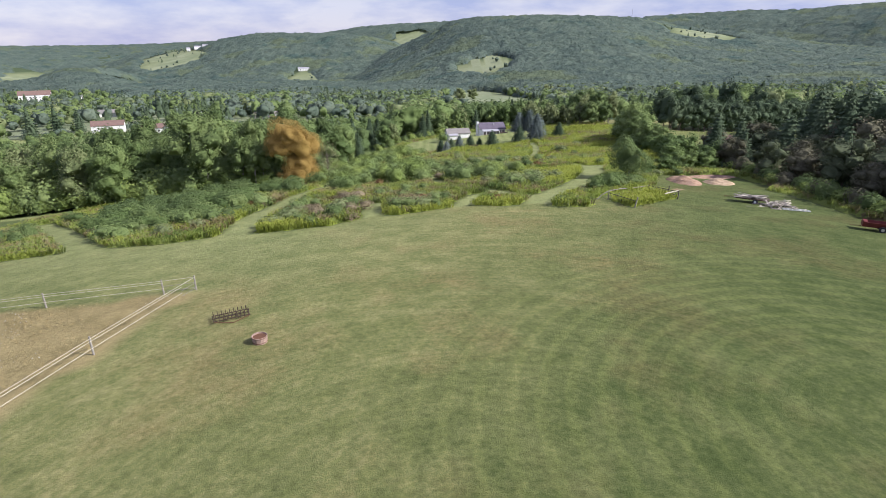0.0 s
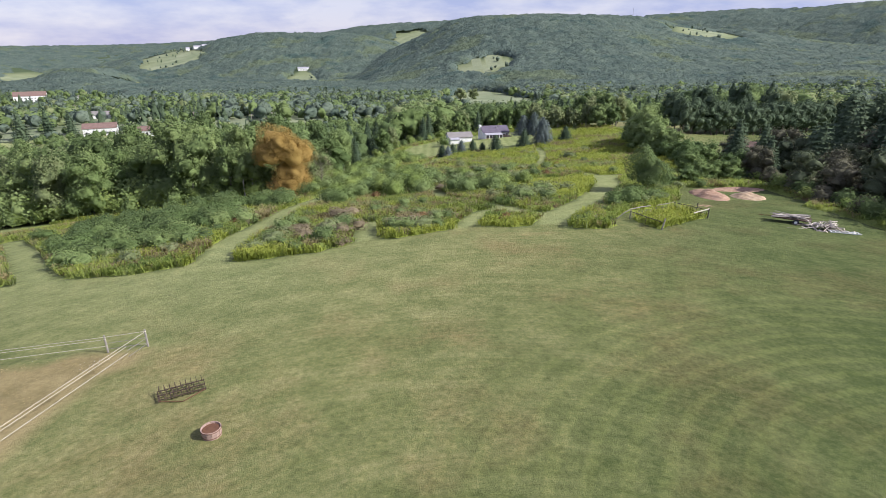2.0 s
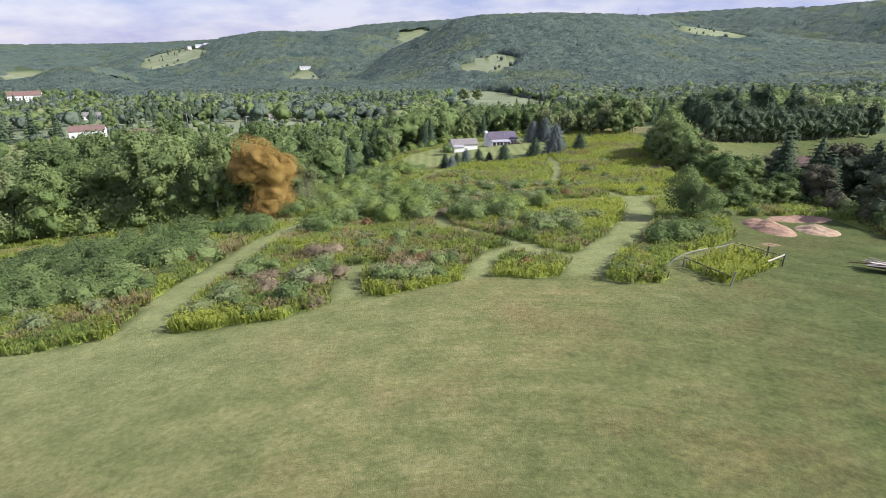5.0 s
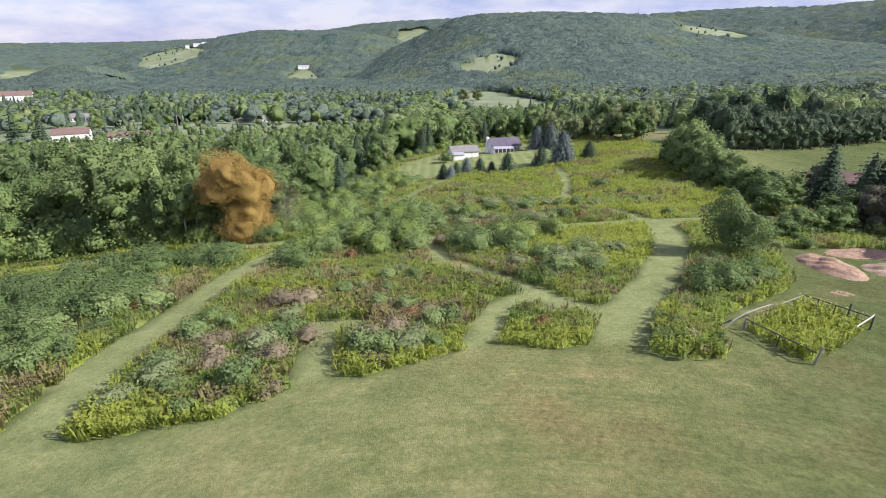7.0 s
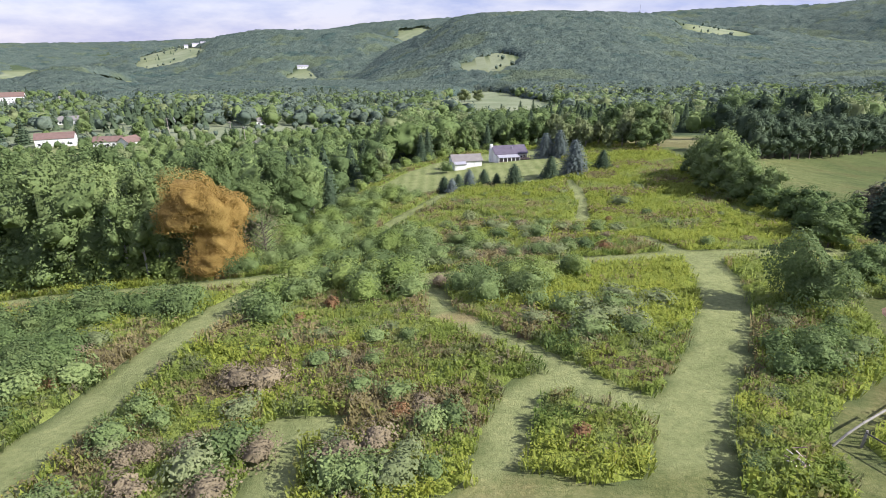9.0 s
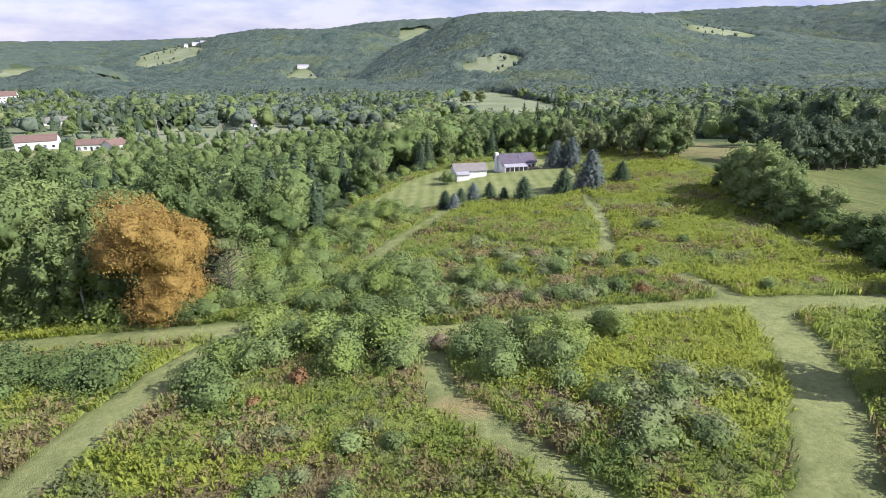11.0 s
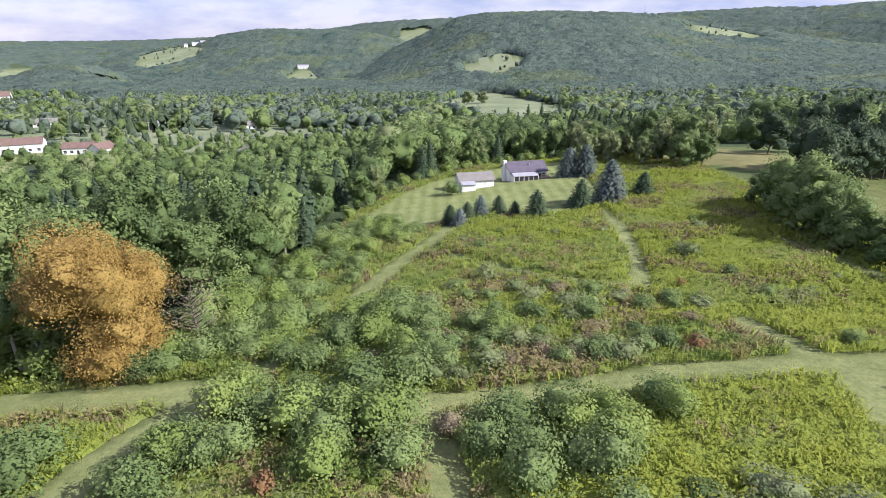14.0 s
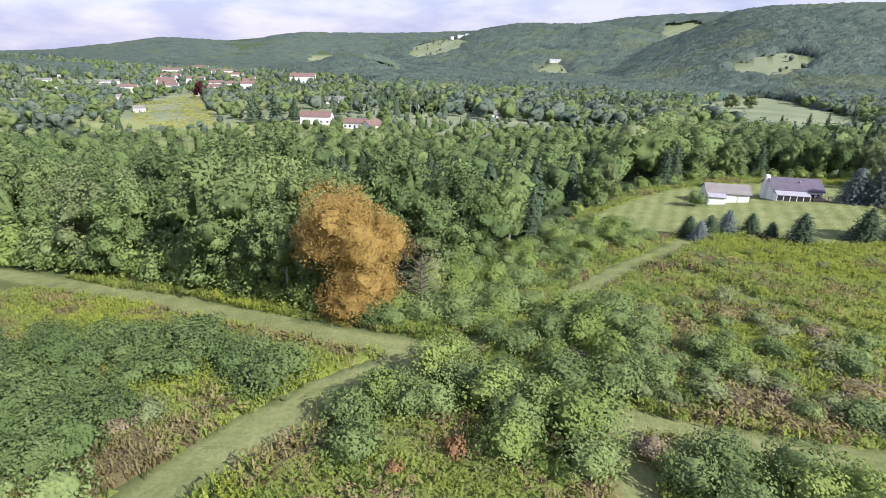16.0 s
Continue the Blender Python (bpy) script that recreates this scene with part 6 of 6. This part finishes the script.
# ---- things on the field ----
RAIL = plain("pale fence rail", (0.46, 0.42, 0.34), 0.6, 0.15, 3.0)
POST = plain("grey weathered post", (0.25, 0.23, 0.20), 0.9, 0.3, 4.0)
RUST = plain("rusty iron", (0.15, 0.075, 0.045), 0.8, 0.4, 4.0, metal=0.4)
DARKIRON = plain("dark rusted iron", (0.085, 0.060, 0.045), 0.75, 0.4, 4.0, metal=0.5)


def gpt(x, y, up=0.0):
    return Vector((x, y, float(ground_z(x, y)) + up))


fence = thing("paddock_fence", Matrix(), "white-railed paddock fence with grey wooden posts", "fence")
NORTH = [(-20.7, 42.0), (-23.2, 41.4), (-32.3, 40.0), (-41.5, 38.7), (-50.5, 37.2), (-60, 35.8)]
EASTL = [(-20.7, 42.0), (-21.0, 40.0), (-22.4, 30.4), (-23.7, 21.5), (-25.0, 12.5), (-26.2, 4.0), (-27.5, -5)]
for i, (x, y) in enumerate(NORTH + EASTL[2:]):
    bm = bmesh.new()
    rod(bm, gpt(x, y, -0.4), gpt(x, y, 1.35), 0.075, 0.065, 8)
    part("post", bm, POST, fence)
for line in (NORTH, EASTL):
    for k, ((ax, ay), (bx, by)) in enumerate(zip(line, line[1:])):
        for up in ((1.25, 0.75, 0.3) if k == 0 else (1.25, 1.06, 0.55)):
            bm = bmesh.new()
            a, b = gpt(ax, ay, up), gpt(bx, by, up)
            add_box(bm, ((b - a).length, 0.022, 0.024), Matrix.Translation((a + b) / 2 + Vector((0.1, -0.05, 0))) @ (b - a).to_track_quat("X", "Z").to_matrix().to_4x4())
            part("rail", bm, POST if (k == 0 and up < 0.8) else RAIL, fence)

# spring-tooth harrow
harrow = thing("spring_tooth_harrow", on_ground(-15.2, 35.3, radians(28), 0.86), "rusty spring-tooth harrow lying on the grass", "harrow")
for j in range(3):
    part("frame_bar", box((3.0, 0.07, 0.06), Matrix.Translation((0, -0.55 + j * 0.55, 0.28)), 0.008), DARKIRON, harrow)
for sx in (-1.45, -0.5, 0.5, 1.45):
    part("side_bar", box((0.06, 1.3, 0.06), Matrix.Translation((sx, 0, 0.22)), 0.008), DARKIRON, harrow)
for sx in (-1, 1):
    bm = bmesh.new()
    rod(bm, (sx * 1.4, -0.6, 0.25), (0.0, -1.25, 0.18), 0.03, 0.03, 6)
    part("draw_bar", bm, RUST, harrow)
for j in range(3):
    for i in range(9):
        bm = bmesh.new()
        x0, y0 = -1.35 + i * 0.335 + (j % 2) * 0.12, -0.5 + j * 0.55
        last = None
        for k in range(7):
            a = radians(-70 + k * 42)
            p = Vector((x0, y0 + 0.24 * math.cos(a) - 0.05, 0.42 + 0.24 * math.sin(a)))
            if last:
                rod(bm, last, p, 0.022, 0.02, 5)
            last = p
        rod(bm, (x0, y0 - 0.02, 0.27), (x0, y0 + 0.05, 0.02), 0.02, 0.012, 5)
        part("tooth", bm, DARKIRON, harrow)

# half-barrel of staves with a rusty hoop
tub = thing("stave_tub", on_ground(-11.75, 31.1, 0.4, 0.86), "weathered pinkish wooden tub with a rusty rim", "tub")
STAVE = plain("weathered pinkish staves", (0.34, 0.24, 0.20), 0.85, 0.3, 5.0)
for k in range(14):
    a = k * 6.2832 / 14
    m = Matrix.Rotation(a, 4, "Z") @ Matrix.Translation((0.53, 0, 0.3)) @ Matrix.Rotation(radians(6), 4, "Y")
    part("stave", box((0.05, 0.226, 0.60), m, 0.008), STAVE, tub)
for z, r in ((0.14, 0.54), (0.54, 0.58)):
    bm = bmesh.new()
    rings = [[bm.verts.new(((r + 0.03 * math.cos(b)) * math.cos(a), (r + 0.03 * math.cos(b)) * math.sin(a), z + 0.03 * math.sin(b))) for b in (0, 1.2566, 2.5133, 3.7699, 5.0265)] for a in (k * 6.2832 / 24 for k in range(24))]
    for k in range(24):
        for j in range(5):
            bm.faces.new((rings[k][j], rings[(k + 1) % 24][j], rings[(k + 1) % 24][(j + 1) % 5], rings[k][(j + 1) % 5]))
    part("hoop", bm, RUST, tub)
bm = bmesh.new()
bmesh.ops.create_cone(bm, cap_ends=True, segments=20, radius1=0.48, radius2=0.5, depth=0.1, matrix=Matrix.Translation((0, 0, 0.45)))
part("soil", bm, RUST, tub, "rust-brown filling")

# trailer with boards, and the heap of boards behind it
BOARD = plain("grey weathered boards", (0.20, 0.18, 0.165), 0.85, 0.35, 4.0)
BOARD2 = plain("pale split boards", (0.60, 0.53, 0.45), 0.85, 0.3, 4.0)
TYRE = plain("black tyre rubber", (0.03, 0.03, 0.032), 0.8, 0.2, 4.0)
trailer = thing("board_trailer", on_ground(44.6, 72.6, radians(-35)), "flat trailer loaded with grey weathered boards", "trailer")
part("bed", box((4.2, 1.7, 0.14), Matrix.Translation((0, 0, 0.62)), 0.02), DARKIRON, trailer)
bm = bmesh.new()
rod(bm, (-2.1, 0, 0.58), (-3.6, 0, 0.4), 0.05, 0.04, 6)
part("draw_bar", bm, RUST, trailer)
for sy in (-1, 1):
    bm = bmesh.new()
    bmesh.ops.create_cone(bm, cap_ends=True, segments=18, radius1=0.34, radius2=0.34, depth=0.2, matrix=Matrix.Translation((0.5, sy * 0.95, 0.34)) @ Matrix.Rotation(radians(90), 4, "X"))
    w = part("wheel", bm, TYRE, trailer)
    bm = bmesh.new()
    bmesh.ops.create_cone(bm, cap_ends=True, segments=14, radius1=0.19, radius2=0.17, depth=0.23, matrix=Matrix.Translation((0.5, sy * 0.96, 0.34)) @ Matrix.Rotation(radians(90), 4, "X"))
    part("rim", bm, TRIM, w, "white steel rim")
br = np.random.default_rng(77)
for k in range(22):
    m = Matrix.Translation((br.uniform(-0.6, 0.6), br.uniform(-0.7, 0.7), 0.73 + 0.05 * (k // 4))) @ Euler((br.uniform(-0.1, 0.1), br.uniform(-0.05, 0.05), br.uniform(-0.45, 0.45))).to_matrix().to_4x4()
    part("board", box((br.uniform(1.4, 4.0), br.uniform(0.12, 0.25), 0.035), m, 0.005), BOARD if k % 4 else BOARD2, trailer)
heap = thing("board_heap", on_ground(46.6, 69.4, radians(-35)), "tumbled heap of pale split boards on the grass", "wood heap")
for k in range(90):
    u, v = br.normal(0, 1.1), br.normal(0, 0.75)
    z = max(0.04, 1.0 - 0.34 * (u * u / 1.4 + v * v / 0.6)) * br.uniform(0.3, 1)
    m = Matrix.Translation((u, v, z)) @ Euler((br.uniform(-0.3, 0.3), br.uniform(-0.35, 0.35) * min(1, z * 3), br.uniform(0, 3.14))).to_matrix().to_4x4()
    part("board", box((br.uniform(0.7, 2.2), br.uniform(0.07, 0.2), 0.03), m, 0.004), BOARD2 if k % 5 < 3 else BOARD, heap)
ladder = thing("wooden_frame", on_ground(47.8, 67.6, radians(-20)), "pale wooden ladder frame leaning on the board heap", "frame")
for sy in (-0.3, 0.3):
    part("side_rail", box((3.2, 0.06, 0.08), Matrix.Translation((0, sy, 0.12))), TRIM, ladder)
for k in range(7):
    part("rung", box((0.06, 0.6, 0.05), Matrix.Translation((-1.4 + k * 0.46, 0, 0.12))), TRIM, ladder)

# red farm wagon
REDPAINT = plain("faded red paint", (0.13, 0.026, 0.022), 0.55, 0.35, 2.0)
wagon = thing("manure_spreader", on_ground(51.2, 58.4, radians(-30), 0.8), "faded red farm spreader wagon on two wheels", "wagon")
bm = bmesh.new()
for sy in (-1, 1):
    add_box(bm, (3.6, 0.06, 0.75), Matrix.Translation((0, sy * 0.72, 0.95)) @ Matrix.Rotation(sy * radians(-14), 4, "X"), 0.01)
add_box(bm, (3.6, 1.3, 0.06), Matrix.Translation((0, 0, 0.6)))
add_box(bm, (0.06, 1.5, 0.7), Matrix.Translation((-1.8, 0, 0.95)))
part("body", bm, REDPAINT, wagon)
for sy in (-1, 1):
    bm = bmesh.new()
    bmesh.ops.create_cone(bm, cap_ends=True, segments=18, radius1=0.45, radius2=0.45, depth=0.22, matrix=Matrix.Translation((0.6, sy * 0.95, 0.45)) @ Matrix.Rotation(radians(90), 4, "X"))
    w = part("wheel", bm, TYRE, wagon)
    bm = bmesh.new()
    bmesh.ops.create_cone(bm, cap_ends=True, segments=14, radius1=0.25, radius2=0.22, depth=0.26, matrix=Matrix.Translation((0.6, sy * 0.96, 0.45)) @ Matrix.Rotation(radians(90), 4, "X"))
    part("rim", bm, RAIL, w, "pale steel rim")
for k in range(2):
    bm = bmesh.new()
    rod(bm, (1.75, -0.8, 0.85 + k * 0.4), (1.75, 0.8, 0.85 + k * 0.4), 0.11, 0.11, 8)
    part("beater", bm, RUST, wagon)
bm = bmesh.new()
rod(bm, (-1.8, 0, 0.55), (-3.2, 0, 0.4), 0.06, 0.05, 6)
part("draw_bar", bm, RUST, wagon)
part("seat_board", box((0.5, 1.6, 0.05), Matrix.Translation((-1.5, 0, 1.35)), 0.01), REDPAINT, wagon)

# heaps of soil
def soil(name, lo, mid, hi):
    m = Mat(name, 0.95, 0.1)
    return m.colour(m.ramp(m.noise(1.6, 6, 0.65), (0.3, lo), (0.55, mid), (0.8, hi))).bump(m.noise(7, 5), 0.9, 0.12).m


EARTH, PALE_EARTH = soil("reddish soil", (0.22, 0.138, 0.092), (0.34, 0.226, 0.160), (0.44, 0.335, 0.252)), soil("pale soil", (0.25, 0.175, 0.110), (0.40, 0.300, 0.205), (0.50, 0.40, 0.29))



def soil_heap(name, x, y, rx, ry, h, seed, label, mat):
    n = 28
    g = np.random.default_rng(seed)
    i, j = np.meshgrid(np.linspace(-1, 1, n), np.linspace(-1, 1, n))
    px, py = i.ravel() * rx, j.ravel() * ry
    r = np.hypot(i, j).ravel()
    bumps = 0.8 + 0.2 * np.sin(px * 1.5 + seed) * np.sin(py * 1.7 + 1) + 0.12 * np.sin(px * 5 + py * 3) + g.uniform(-0.08, 0.08, n * n)
    z = h * np.clip(1 - r ** 2, 0, 1) ** 0.8 * bumps - 0.15
    v = np.stack([px, py, z + ground_z(x + px, y + py) - float(ground_z(x, y))], 1)
    k = np.arange(n * n).reshape(n, n)
    f = np.stack([k[:-1, :-1], k[:-1, 1:], k[1:, 1:], k[1:, :-1]], -1).reshape(-1, 4)
    me = bulk(name, v, f, [mat])
    ob = new(name, me)
    ob.matrix_basis = Matrix.Translation(gpt(x, y))
    return tagged(ob, label, "soil heap", "soil heaps")


soil_heap("soil_mound", 43.0, 90.6, 2.5, 5.0, 1.05, 1, "heap of bare reddish soil at the field end", EARTH)
soil_heap("soil_mound", 48.2, 88.8, 2.6, 2.9, 0.9, 2, "heap of pale bare soil at the field end", PALE_EARTH)
soil_heap("soil_spread", 50.2, 95.2, 5.2, 2.6, 0.5, 3, "low spread of reddish soil behind the heaps", EARTH)
soil_heap("soil_patch", 38.8, 82.8, 1.7, 1.5, 0.23, 4, "worn patch of bare reddish soil in the grass", EARTH)

# the overgrown pen
DULLPOST = plain("dark weathered rail", (0.10, 0.09, 0.075), 0.9, 0.3, 4.0)
BLEACHED = plain("bleached grey pole", (0.25, 0.235, 0.20), 0.85, 0.3, 3.0)
pen = thing("garden_pen", Matrix(), "old wooden garden pen overgrown with goldenrod", "pen")


def pen_at(i, q, up):
    """A point along one side of the pen."""
    (ax, ay), (bx, by) = PEN[i], PEN[(i + 1) % 4]
    return gpt(ax + (bx - ax) * q, ay + (by - ay) * q, up)


for i, q, up, lean, r, mat in ((0, 0, 1.2, 0.05, 0.08, BLEACHED), (1, 0, 1.45, 0.3, 0.1, BLEACHED), (2, 0, 1.35, 0.03, 0.08, DULLPOST), (3, 0, 1.4, -0.05, 0.08, DULLPOST), (0, 0.5, 1.0, 0.1, 0.06, DULLPOST),
                               (2, 0.33, 1.75, 0.04, 0.09, DULLPOST), (2, 0.52, 1.3, 0.0, 0.06, DULLPOST), (2, 0.78, 1.2, 0.0, 0.05, DULLPOST), (3, 0.5, 1.1, 0.0, 0.06, DULLPOST)):
    bm = bmesh.new()
    rod(bm, pen_at(i, q, -0.3), pen_at(i, q, up) + Vector((lean, 0, 0)), r, r * 0.85, 7)
    part("post", bm, mat, pen)
for i, q0, q1, h0, h1, thick_, mat in ((0, 0, 1, 1.05, 0.95, 0.09, DULLPOST), (2, 0, 0.52, 1.1, 1.2, 0.09, DULLPOST), (2, 0.5, 1, 1.2, 1.3, 0.09, DULLPOST), (2, 0.0, 1, 0.6, 0.65, 0.07, DULLPOST),
                                      (1, 0.66, 1.01, 1.2, 1.3, 0.15, RAIL), (3, 0, 0.42, 1.3, 1.25, 0.1, BLEACHED)):
    a, b = pen_at(i, q0, h0), pen_at(i, q1, h1)
    bm = bmesh.new()
    add_box(bm, ((b - a).length, 0.06, thick_), Matrix.Translation((a + b) / 2) @ (b - a).to_track_quat("X", "Z").to_matrix().to_4x4(), 0.012)
    part("rail", bm, mat, pen)
# a bowed pole leans on the corner of the pen
pole = thing("leaning_pole", Matrix(), "bowed bleached pole leaning on the pen corner", "pole")
bm = bmesh.new()
bow = [(23.3, 75.0, 0.05), (24.1, 75.2, 0.75), (25.2, 75.6, 1.2), (26.8, 76.4, 1.3), (28.4, 77.3, 1.25)]
for (ax, ay, ah), (bx, by, bh) in zip(bow, bow[1:]):
    rod(bm, gpt(ax, ay, ah), gpt(bx, by, bh), 0.07, 0.065, 7)
part("shaft", bm, BLEACHED, pole)

# cut sticks thrown on the clump beside the pen
sticks = thing("brush_heap", on_ground(20.0, 73.0, 0.5), "small heap of pale cut sticks in the weeds", "brush heap")
for k in range(16):
    m = Matrix.Translation((br.normal(0, 0.35), br.normal(0, 0.3), 0.75 + br.uniform(-0.1, 0.25))) @ Euler((br.uniform(-0.3, 0.3), br.uniform(-0.4, 0.4), br.uniform(0, 3.14))).to_matrix().to_4x4()
    part("stick", box((br.uniform(0.5, 1.3), 0.05, 0.05), m, 0.008), BOARD2 if k % 2 else STAVE, sticks)
part("stump", box((0.7, 0.6, 0.8), Matrix.Translation((0, 0, 0.35)), 0.12), BARK, sticks)
